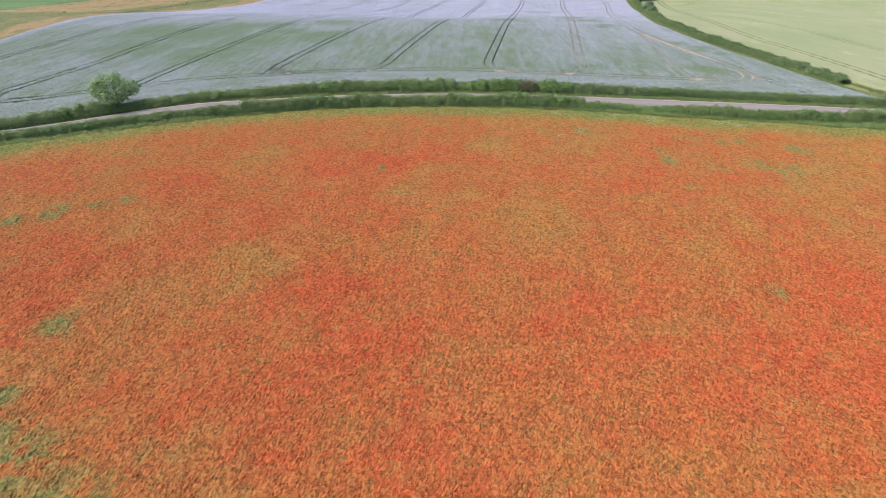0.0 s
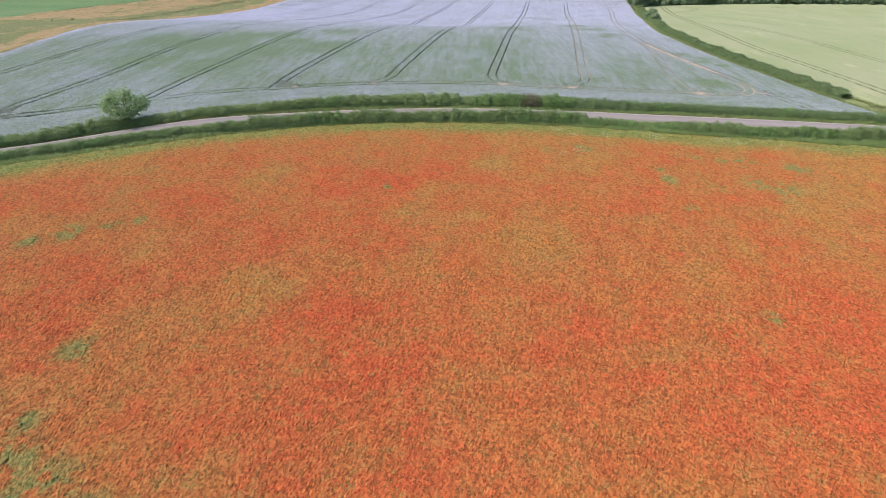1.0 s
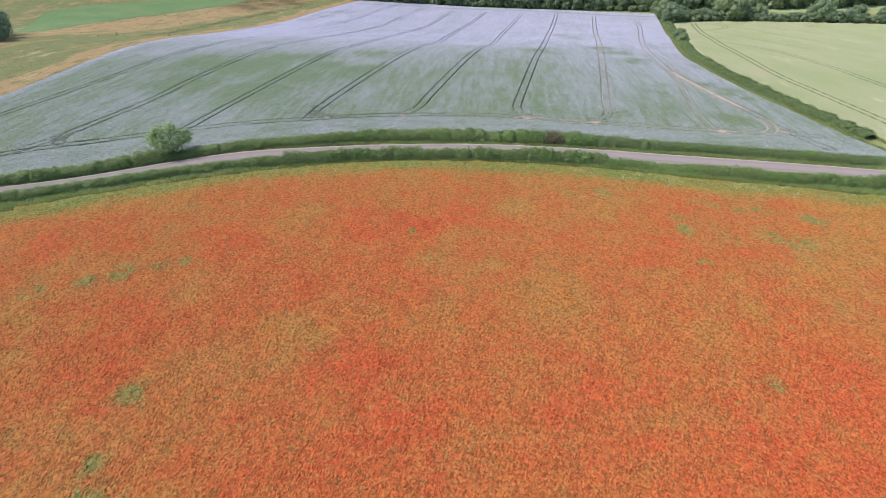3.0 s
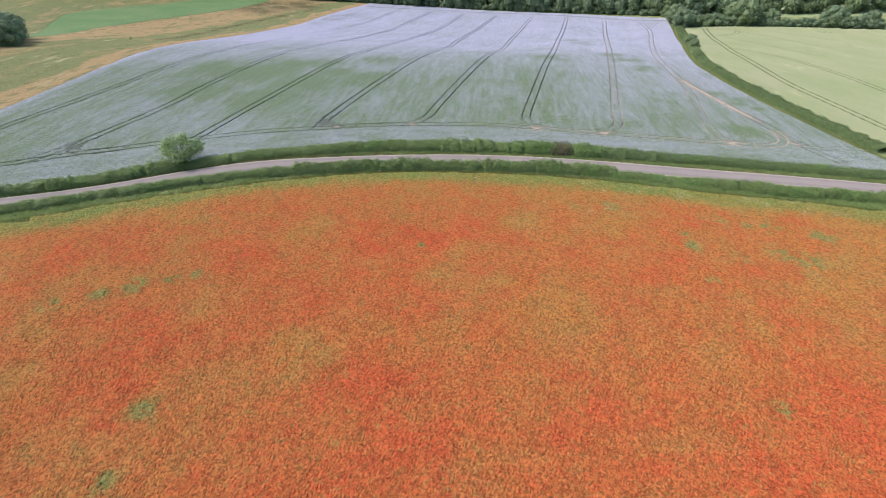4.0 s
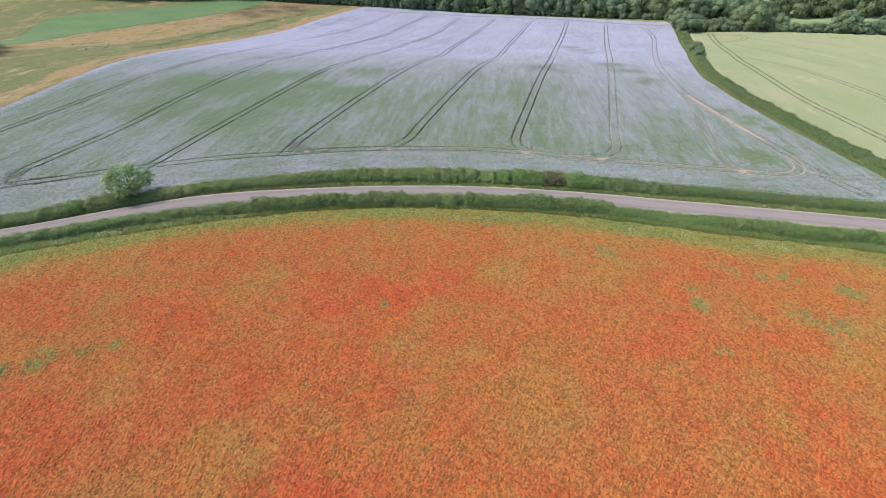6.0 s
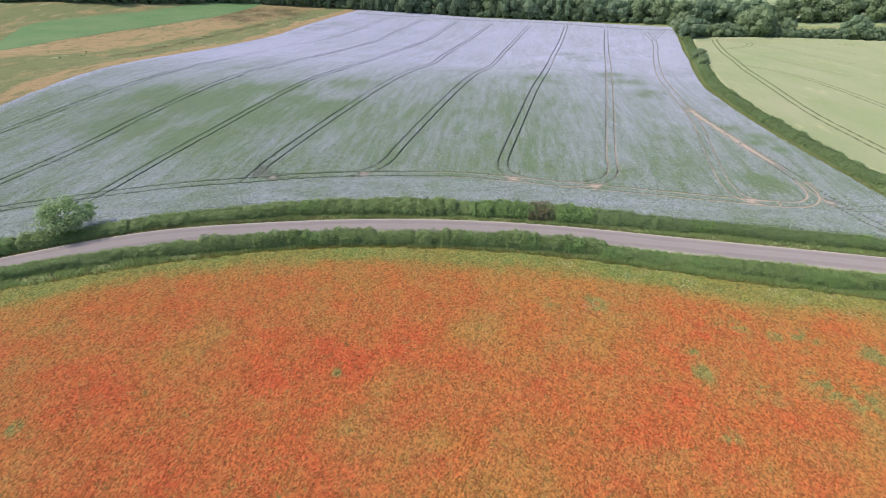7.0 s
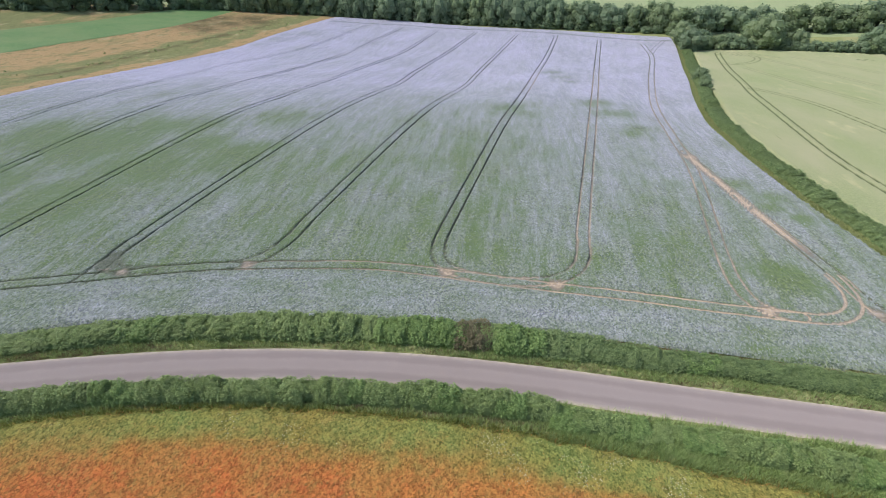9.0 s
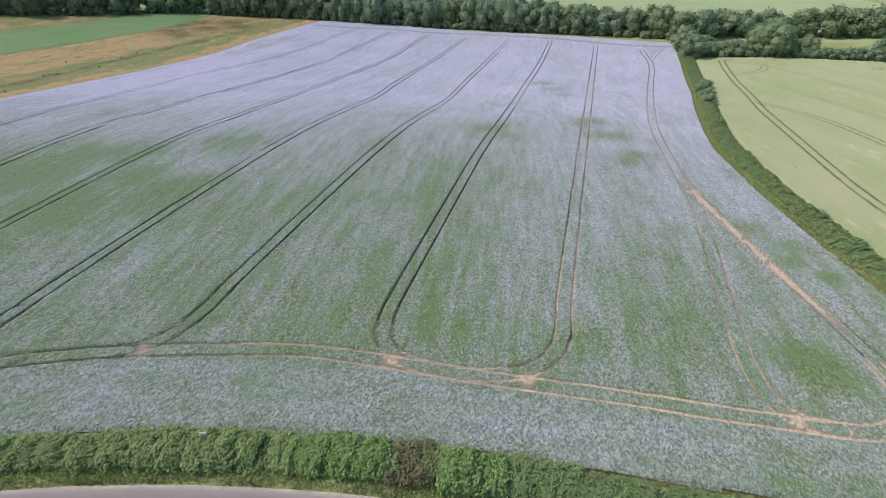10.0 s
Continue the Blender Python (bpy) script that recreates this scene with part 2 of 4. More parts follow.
def place_of(nt, stretch=(1, 1, 1), turn=0.0):
    """Coordinates in metres, stretched and turned."""
    g = nt.nodes.new("ShaderNodeNewGeometry")
    mp = nt.nodes.new("ShaderNodeMapping")
    mp.inputs["Rotation"].default_value = (0, 0, turn)
    mp.inputs["Scale"].default_value = stretch
    nt.links.new(g.outputs["Position"], mp.inputs["Vector"])
    return mp.outputs[0]


def noise_of(nt, vector, size, detail=3.0, lo=0.35, hi=0.65):
    n = nt.nodes.new("ShaderNodeTexNoise")
    n.inputs["Scale"].default_value = 1.0 / size
    n.inputs["Detail"].default_value = detail
    n.inputs["Roughness"].default_value = 0.6
    nt.links.new(vector, n.inputs["Vector"])
    r = nt.nodes.new("ShaderNodeMapRange")
    r.inputs["From Min"].default_value, r.inputs["From Max"].default_value = lo, hi
    nt.links.new(n.outputs["Fac"], r.inputs["Value"])
    return r.outputs[0]


def value_of(nt, key):
    a = nt.nodes.new("ShaderNodeAttribute")
    a.attribute_name = key
    return a.outputs["Fac"]


def sum_of(nt, a, b, op="ADD", clamp=True):
    m = nt.nodes.new("ShaderNodeMath")
    m.operation, m.use_clamp = op, clamp
    for socket, v in zip(m.inputs, (a, b)):
        if isinstance(v, (int, float)):
            socket.default_value = v
        else:
            nt.links.new(v, socket)
    return m.outputs[0]


def range_of(nt, v, lo, hi, a=0.0, b=1.0):
    r = nt.nodes.new("ShaderNodeMapRange")
    for key, x in (("From Min", lo), ("From Max", hi), ("To Min", a), ("To Max", b)):
        r.inputs[key].default_value = x
    nt.links.new(v, r.inputs["Value"])
    return r.outputs[0]


def blend(nt, fac, a, b):
    m = nt.nodes.new("ShaderNodeMix")
    m.data_type = "RGBA"
    if isinstance(fac, (int, float)):
        m.inputs["Factor"].default_value = fac
    else:
        nt.links.new(fac, m.inputs["Factor"])
    for socket, v in zip((m.inputs[6], m.inputs[7]), (a, b)):
        if isinstance(v, tuple):
            socket.default_value = (*v, 1)
        else:
            nt.links.new(v, socket)
    return m.outputs[2]


def finish(nt, bsdf, colour, height=None, depth=0.05):
    nt.links.new(colour, bsdf.inputs["Base Color"])
    if height is not None:
        bp = nt.nodes.new("ShaderNodeBump")
        bp.inputs["Strength"].default_value = 0.9
        bp.inputs["Distance"].default_value = depth
        nt.links.new(height, bp.inputs["Height"])
        nt.links.new(bp.outputs[0], bsdf.inputs["Normal"])


def field_material(name, dark, light, dry, fine, broad, drymix=0.5, depth=0.1, stretch=(1, 1, 1), turn=0.0):
    """Grass or crop: two greens in fine grain, a dry tone in broad patches."""
    m, nt, b = material(name)
    p = place_of(nt, stretch, turn)
    q = place_of(nt)
    f = noise_of(nt, p, fine, 4.0, 0.3, 0.7)
    c = blend(nt, f, dark, light)
    c = blend(nt, sum_of(nt, noise_of(nt, q, broad, 5.0, 0.35, 0.7), drymix, "MULTIPLY"), c, dry)
    finish(nt, b, c, f, depth)
    return m


def leaf_material(name, dark, light, odd, translucent=True, mottle=0.0):
    """Leaves: each one its own shade, each plant a little apart."""
    m, nt, b = material(name, 0.6, 0.3)
    g = nt.nodes.new("ShaderNodeNewGeometry")
    o = nt.nodes.new("ShaderNodeObjectInfo")
    c = blend(nt, g.outputs["Random Per Island"], dark, light)
    c = blend(nt, sum_of(nt, o.outputs["Random"], 0.45, "MULTIPLY"), c, odd)
    c = blend(nt, noise_of(nt, place_of(nt), 1.3, 2.0, 0.5, 0.8), c, odd)
    if mottle:
        c = blend(nt, sum_of(nt, noise_of(nt, place_of(nt), 0.75, 3.0, 0.45, 0.6), mottle, "MULTIPLY"), c, dark)
    nt.links.new(c, b.inputs["Base Color"])
    if translucent:
        t = nt.nodes.new("ShaderNodeBsdfTranslucent")
        x = nt.nodes.new("ShaderNodeMixShader")
        x.inputs[0].default_value = 0.4
        nt.links.new(c, t.inputs["Color"])
        nt.links.new(b.outputs[0], x.inputs[1])
        nt.links.new(t.outputs[0], x.inputs[2])
        nt.links.new(x.outputs[0], nt.nodes["Material Output"].inputs["Surface"])
    return m


M_GRASS = field_material("grass", (0.13, 0.165, 0.06), (0.23, 0.275, 0.1), (0.33, 0.31, 0.17), 0.35, 9, 0.7)
M_FARFIELD = field_material("far_crop", (0.2, 0.26, 0.13), (0.26, 0.31, 0.165), (0.3, 0.32, 0.18), 1.5, 30, 0.6, 0.05)
M_MEADOW = field_material("meadow_green", (0.085, 0.17, 0.062), (0.13, 0.225, 0.085), (0.2, 0.245, 0.11), 0.8, 16, 0.5, 0.05)
M_BLADE = leaf_material("grass_blades", (0.18, 0.26, 0.085), (0.36, 0.47, 0.18), (0.33, 0.4, 0.17))
M_BLADE_PALE = leaf_material("pale_grass_blades", (0.2, 0.26, 0.08), (0.38, 0.42, 0.17), (0.34, 0.36, 0.17))
M_BLADE_BROWN = leaf_material("brown_grass_blades", (0.13, 0.1, 0.055), (0.32, 0.25, 0.15), (0.24, 0.21, 0.1))
M_BLADE_FRINGE = leaf_material("yellow_green_blades", (0.11, 0.145, 0.036), (0.29, 0.31, 0.085), (0.31, 0.28, 0.1))
M_HEDGE_FAR = leaf_material("field_hedge_leaves", (0.11, 0.17, 0.07), (0.3, 0.4, 0.17), (0.21, 0.28, 0.12), True, 0.3)
M_HEDGE = leaf_material("hedge_leaves", (0.125, 0.19, 0.07), (0.36, 0.47, 0.185), (0.26, 0.33, 0.13), True, 0.25)
M_HEDGE_LIGHT = leaf_material("light_hedge_leaves", (0.09, 0.16, 0.05), (0.32, 0.46, 0.165), (0.23, 0.32, 0.11), True, 0.25)
M_HEDGE_BROWN = leaf_material("purple_brown_leaves", (0.125, 0.115, 0.065), (0.26, 0.215, 0.14), (0.18, 0.18, 0.085))
M_TREE = leaf_material("tree_leaves", (0.165, 0.235, 0.135), (0.23, 0.315, 0.18), (0.2, 0.27, 0.165))
M_TREE_LIGHT = leaf_material("light_tree_leaves", (0.175, 0.24, 0.12), (0.255, 0.34, 0.175), (0.22, 0.285, 0.16))
M_TREE_PALE = leaf_material("pale_tree_leaves", (0.17, 0.26, 0.105), (0.41, 0.53, 0.255), (0.32, 0.42, 0.21), True, 0.3)


def bark_material():
    m, nt, b = material("bark", 0.9)
    p = place_of(nt, (1, 1, 0.25))
    f = noise_of(nt, p, 0.12, 5.0)
    finish(nt, b, blend(nt, f, (0.07, 0.055, 0.04), (0.17, 0.14, 0.11)), f, 0.03)
    return m


def road_material():
    m, nt, b = material("lane_asphalt", 0.85, 0.3)
    p = place_of(nt)
    c = blend(nt, noise_of(nt, p, 0.06, 2.0, 0.3, 0.7), (0.285, 0.243, 0.228), (0.385, 0.335, 0.315))
    c = blend(nt, sum_of(nt, noise_of(nt, p, 2.5, 5.0, 0.35, 0.75), 0.45, "MULTIPLY"), c, (0.2, 0.168, 0.16))
    lane = value_of(nt, "across")
    w = nt.nodes.new("ShaderNodeMath")
    w.operation = "PINGPONG"
    w.inputs[1].default_value = 0.25
    nt.links.new(lane, w.inputs[0])
    c = blend(nt, range_of(nt, w.outputs[0], 0.02, 0.2, 0.15, 0.35), (0.255, 0.215, 0.208), c)
    worn = range_of(nt, sum_of(nt, w.outputs[0], range_of(nt, noise_of(nt, p, 3.0, 4.0), 0, 1, -0.03, 0.03), "ADD", False), 0.12, 0.21, 0.0, 0.8)
    c = blend(nt, worn, c, (0.225, 0.187, 0.183))
    edge = sum_of(nt, range_of(nt, value_of(nt, "edge"), 0.6, 0.1), range_of(nt, noise_of(nt, p, 0.7, 4.0), 0, 1, 0.35, 1.0), "MULTIPLY")
    c = blend(nt, edge, c, (0.47, 0.42, 0.34))
    finish(nt, b, c, noise_of(nt, p, 0.03, 2.0), 0.006)
    return m


def cells_of(nt, vector, size):
    """One random value for each small plant, with the plants about size metres apart."""
    v = nt.nodes.new("ShaderNodeTexVoronoi")
    v.inputs["Scale"].default_value = 1.0 / size
    nt.links.new(vector, v.inputs["Vector"])
    c = nt.nodes.new("ShaderNodeSeparateColor")
    nt.links.new(v.outputs["Color"], c.inputs[0])
    return c.outputs[0], c.outputs[1], v.outputs["Distance"]


def poppy_canopy_material():
    """Dense crop of poppies seen from above: red and tawny in broad patches, light and dark plant by plant, green gaps."""
    m, nt, b = material("poppy_canopy", 0.9, 0.1)
    p = place_of(nt)
    tone, kind, _ = cells_of(nt, place_of(nt, (1, 0.75, 0.7)), 0.18)
    fine, _, _ = cells_of(nt, p, 0.095)
    grain = sum_of(nt, sum_of(nt, tone, 0.6, "MULTIPLY"), sum_of(nt, fine, 0.4, "MULTIPLY"))
    grain = range_of(nt, grain, 0.05, 0.92)
    stems = blend(nt, grain, (0.145, 0.08, 0.025), (0.475, 0.24, 0.072))
    stems = blend(nt, noise_of(nt, p, 5.0, 4.0, 0.35, 0.7), stems, blend(nt, grain, (0.165, 0.07, 0.02), (0.53, 0.207, 0.055)))
    red = blend(nt, grain, (0.205, 0.045, 0.017), (0.62, 0.13, 0.05))
    c = blend(nt, range_of(nt, sum_of(nt, value_of(nt, "red"), sum_of(nt, kind, 0.25, "MULTIPLY", False), "ADD", False), 0.26, 1.08), stems, red)
    olive = range_of(nt, sum_of(nt, kind, noise_of(nt, p, 2.0, 4.0, 0.3, 0.7), "MULTIPLY"), 0.6, 0.75, 0.0, 0.7)
    c = blend(nt, olive, c, blend(nt, grain, (0.12, 0.085, 0.026), (0.4, 0.26, 0.085)))
    lush = blend(nt, grain, (0.08, 0.1, 0.032), (0.25, 0.27, 0.092))
    c = blend(nt, value_of(nt, "lush"), c, lush)
    pale = blend(nt, grain, (0.06, 0.08, 0.02), (0.265, 0.28, 0.075))
    pale = blend(nt, noise_of(nt, p, 2.2, 4.0, 0.4, 0.62), pale, blend(nt, grain, (0.055, 0.09, 0.022), (0.235, 0.29, 0.088)))
    pale = blend(nt, noise_of(nt, place_of(nt, (1, 1.3, 1), 1.0), 1.6, 4.0, 0.52, 0.75), pale, blend(nt, grain, (0.12, 0.11, 0.033), (0.33, 0.29, 0.092)))
    c = blend(nt, value_of(nt, "pale"), c, pale)
    finish(nt, b, c, grain, 0.08)
    return m


def petal_material():
    """Petals: redder where the crop is redder, each flower its own shade."""
    m, nt, b = material("poppy_petals", 0.6, 0.2)
    g = nt.nodes.new("ShaderNodeNewGeometry")
    k = g.outputs["Random Per Island"]
    tawny = blend(nt, k, (0.36, 0.14, 0.045), (0.52, 0.21, 0.068))
    red = blend(nt, k, (0.42, 0.082, 0.03), (0.6, 0.14, 0.052))
    c = blend(nt, range_of(nt, value_of(nt, "red"), 0.1, 0.95), tawny, red)
    t = nt.nodes.new("ShaderNodeBsdfTranslucent")
    x = nt.nodes.new("ShaderNodeMixShader")
    x.inputs[0].default_value = 0.15
    nt.links.new(c, b.inputs["Base Color"])
    nt.links.new(c, t.inputs["Color"])
    nt.links.new(b.outputs[0], x.inputs[1])
    nt.links.new(t.outputs[0], x.inputs[2])
    nt.links.new(x.outputs[0], nt.nodes["Material Output"].inputs["Surface"])
    return m


def flax_material():
    """Flax in flower: lavender heads over grey-green stems, streaked along the drilling."""
    m, nt, b = material("flax_canopy", 0.9, 0.1)
    p = place_of(nt)
    tone, kind, _ = cells_of(nt, place_of(nt, (1.1, 0.7, 1), 0.17), 0.18)
    grain = sum_of(nt, sum_of(nt, noise_of(nt, p, 0.35, 4.0, 0.3, 0.7), 0.3, "MULTIPLY"), sum_of(nt, tone, 0.7, "MULTIPLY"))
    grain = range_of(nt, grain, 0.18, 0.82)
    streak = noise_of(nt, place_of(nt, (1, 0.09, 1), 0.17), 1.1, 4.0, 0.3, 0.7)
    green = blend(nt, grain, (0.04, 0.07, 0.019), (0.142, 0.2, 0.052))
    green = blend(nt, noise_of(nt, p, 7.0, 3.0, 0.35, 0.7), green, (0.085, 0.142, 0.034))
    blue = blend(nt, grain, (0.205, 0.205, 0.295), (0.57, 0.548, 0.71))
    k = sum_of(nt, value_of(nt, "bloom"), sum_of(nt, sum_of(nt, range_of(nt, streak, 0, 1, -0.14, 0.14), value_of(nt, "rows"), "MULTIPLY", False), range_of(nt, kind, 0, 1, -0.13, 0.13), "ADD", False), "ADD", False)
    c = blend(nt, range_of(nt, k, 0.1, 1.15), green, blue)
    soil = blend(nt, grain, (0.25, 0.205, 0.155), (0.38, 0.315, 0.24))
    soil = blend(nt, range_of(nt, value_of(nt, "bare"), 0.75, 1.0), soil, blend(nt, grain, (0.31, 0.24, 0.165), (0.5, 0.39, 0.275)))
    # stems in the sunken tracks: dark green, shade of the recess included in the colour
    wall_shade = blend(nt, grain, (0.05, 0.066, 0.036), (0.12, 0.14, 0.082))
    wall_shade = blend(nt, range_of(nt, value_of(nt, "bare"), 0.35, 0.8), wall_shade, (0.2, 0.165, 0.12))
    c = blend(nt, range_of(nt, value_of(nt, "track"), 0.15, 0.4), c, wall_shade)
    floor = sum_of(nt, range_of(nt, value_of(nt, "track"), 0.45, 0.75), range_of(nt, sum_of(nt, value_of(nt, "bare"), range_of(nt, noise_of(nt, p, 1.4, 4.0), 0, 1, -0.2, 0.2), "ADD", False), 0.3, 0.75), "MULTIPLY")
    c = blend(nt, floor, c, soil)
    b.inputs["Sheen Weight"].default_value = 0.22
    b.inputs["Sheen Roughness"].default_value = 0.6
    b.inputs["Sheen Tint"].default_value = (0.84, 0.82, 1.0, 1.0)
    finish(nt, b, c, grain, 0.1)
    return m


def barley_material():
    m, nt, b = material("barley_canopy", 0.85, 0.15)
    p = place_of(nt)
    grain = noise_of(nt, p, 0.3, 4.0, 0.3, 0.7)
    c = blend(nt, grain, (0.205, 0.25, 0.118), (0.31, 0.345, 0.18))
    c = blend(nt, noise_of(nt, place_of(nt, (1, 0.4, 1), -0.3), 12.0, 5.0, 0.3, 0.75), c, (0.33, 0.33, 0.2))
    c = blend(nt, sum_of(nt, noise_of(nt, place_of(nt, (1, 0.35, 1), 1.1), 3.5, 6.0, 0.56, 0.7), noise_of(nt, p, 25.0, 3.0, 0.45, 0.65), "MULTIPLY"), c, (0.42, 0.39, 0.23))
    c = blend(nt, noise_of(nt, place_of(nt, (1, 0.3, 1), 1.2), 1.8, 5.0, 0.68, 0.76), c, (0.2, 0.23, 0.11))
    c = blend(nt, value_of(nt, "track"), c, (0.1, 0.12, 0.055))
    finish(nt, b, c, grain, 0.1)
    return m


def rough_material():
    """Unmown dry grassland: ochre and russet over green."""
    m, nt, b = material("dry_grassland", 0.95, 0.1)
    p = place_of(nt)
    grain = noise_of(nt, p, 0.5, 4.0, 0.3, 0.7)
    a = blend(nt, grain, (0.12, 0.14, 0.06), (0.25, 0.25, 0.11))
    d = blend(nt, grain, (0.25, 0.175, 0.085), (0.44, 0.31, 0.165))
    k = sum_of(nt, value_of(nt, "dry"), range_of(nt, noise_of(nt, place_of(nt, (1, 0.45, 1), -0.35), 9.0, 6.0), 0, 1, -0.55, 0.45), "ADD", False)
    c = blend(nt, range_of(nt, k, 0.2, 0.85), a, d)
    c = blend(nt, noise_of(nt, place_of(nt, (1, 0.5, 1), -0.3), 2.6, 6.0, 0.52, 0.72), c, blend(nt, grain, (0.1, 0.12, 0.05), (0.2, 0.2, 0.09)))
    c = blend(nt, noise_of(nt, place_of(nt, (1, 0.35, 1), -0.4), 5.5, 6.0, 0.6, 0.76), c, (0.42, 0.36, 0.22))
    scrub = sum_of(nt, value_of(nt, "scrub"), noise_of(nt, place_of(nt, (1, 0.5, 1), -0.4), 4.0, 6.0, 0.28, 0.46), "MULTIPLY")
    finish(nt, b, blend(nt, scrub, c, blend(nt, grain, (0.07, 0.06, 0.032), (0.17, 0.14, 0.07))), grain, 0.12)
    return m


M_BARK, M_ROAD, M_POPPY, M_PETAL = bark_material(), road_material(), poppy_canopy_material(), petal_material()
M_FLAX, M_BARLEY, M_ROUGH = flax_material(), barley_material(), rough_material()
M_WHITE = leaf_material("white_flowers", (0.42, 0.4, 0.25), (0.6, 0.56, 0.4), (0.5, 0.47, 0.31), False)
M_FLAXFLOWER = leaf_material("flax_petals", (0.29, 0.325, 0.43), (0.42, 0.45, 0.57), (0.33, 0.385, 0.42))
M_STEM = leaf_material("poppy_stems", (0.27, 0.15, 0.05), (0.46, 0.235, 0.075), (0.44, 0.195, 0.06), False)

# ---------------------------------------------------------------- the land
def axis(parts):
    return np.concatenate([np.arange(a, b, s) for a, b, s in parts] + [[parts[-1][1]]])


gx = axis([(-3000, -400, 100), (-400, -160, 12), (-160, 200, 3), (200, 400, 10), (400, 3000, 100)])
gy = axis([(-1500, -100, 70), (-100, 0, 10), (0, 140, 2), (140, 460, 5), (460, 800, 20), (800, 4000, 100)])
X, Y = np.meshgrid(gx, gy)
Z = terrain(X, Y) + 0.12 * (fbm(X, Y, 6, 3) - 0.5) * (np.abs(Y) < 400)
tagged(new("ground", mesh_of("ground", np.stack([X, Y, Z], -1).reshape(-1, 3), grid_faces(*X.shape), M_GRASS, True)),
       "grassy ground that rolls down to a wood", "ground", kind="structure")

# the lane, cambered, with worn wheel paths
lx = axis([(-420, -110, 6), (-110, 110, 0.8), (110, 420, 6)])
lw = np.array([0, 0.03, 0.1, 0.2, 0.3, 0.4, 0.5, 0.6, 0.7, 0.8, 0.9, 0.97, 1.0])
X, A = np.meshgrid(lx, lw, indexing="ij")
slope = np.gradient(lane_north(lx), lx)
nx, ny = slope / np.hypot(1, slope), -1 / np.hypot(1, slope)
edge_wave = 0.25 * (fbm(X, A * 50, 3.0, 5) - 0.5) * ((A == 0) | (A == 1))
off = A * 4.9 + edge_wave
RX, RY = X + nx[:, None] * off, lane_north(X) + ny[:, None] * off
RZ = terrain(RX, RY) + 0.14 - 0.24 * (A - 0.5) ** 2 - 0.12 * ((A == 0) | (A == 1))
tagged(new("road", mesh_of("road", np.stack([RX, RY, RZ], -1).reshape(-1, 3), grid_faces(*X.shape), M_ROAD, True, across=A.ravel(), edge=np.minimum(A, 1 - A).ravel() * 4.9)),
       "narrow pinkish-grey asphalt lane with worn wheel paths", "road", kind="structure")


# ---------------------------------------------------------------- the poppy crop
GREEN_SPOTS = [(37.3, 76.5, 1.6), (21.5, 79.3, 1.4), (15.8, 79.1, 0.9), (31.4, 68.8, 1.3), (41.8, 75.6, 0.9), (45.1, 75.4, 1.6), (52.2, 73.2, 1.6), (43.8, 67.8, 1.8),
               (46.6, 66.2, 1.8), (37.3, 66.5, 1.2), (31.4, 60.4, 0.7), (31.3, 71.8, 0.8), (-31.4, 33.1, 1.2), (-43, 51.7, 1.5), (-39.2, 53.4, 1.1), (-46.5, 49.5, 1.0),
               (-50.9, 47, 1.2), (-36.5, 54.8, 0.7), (30.8, 38.9, 0.9), (-30.7, 25.6, 1.1), (-26, 20, 2.4), (-22, 17.5, 2.2), (-29, 22, 1.8), (-8, 64.8, 0.6)]
RED_SPOTS = [(-15, 68.6, 2.6), (-15.5, 63, 3), (-11, 67, 3.5), (-6.2, 65.5, 2.5), (-1.2, 70.3, 3), (-18.3, 64.5, 3), (6.7, 67.6, 2), (-32, 62, 5), (-47, 60, 5), (-55, 57, 6),
             (-19.6, 50.2, 3.5), (-35.8, 43.7, 4), (-10.4, 38, 4), (-5.2, 32, 4), (33.2, 74.4, 1.8), (39.4, 79, 1.2), (29.7, 69.5, 1.4), (28.2, 64.8, 2), (37.6, 63, 2.5), (42, 62.8, 2.2),
             (50.2, 79, 3), (37.8, 52.8, 4), (36.6, 38.6, 6), (12.3, 35.4, 5), (28, 30, 6)]
DULL_SPOTS = [(4.8, 72.1, 3), (3.4, 57.9, 3), (-5.9, 59, 2.5), (-11, 72.3, 2), (-24, 69, 2.5), (-26, 66, 2.5), (-4.1, 63, 1.6), (-32, 48, 3), (-19.6, 41.4, 4), (-49.5, 44.6, 5),
              (12, 52.8, 5), (28, 49.9, 5), (46, 60, 3), (24, 76, 4), (20, 73, 4), (26, 71, 3), (55, 68, 5), (60, 74, 5), (50, 65, 4)]


def spots(x, y, rows):
    out = np.zeros(np.shape(x))
    for cx, cy, r in rows:
        near = (np.abs(x - cx) < 3 * r) & (np.abs(y - cy) < 3 * r)
        if near.any():
            wob = 0.6 + 0.8 * vnoise(x[near], y[near], 0.9, 17)
            out[near] = np.maximum(out[near], np.exp(-((x[near] - cx) ** 2 + (y[near] - cy) ** 2) / (r * r) * wob))
    return out


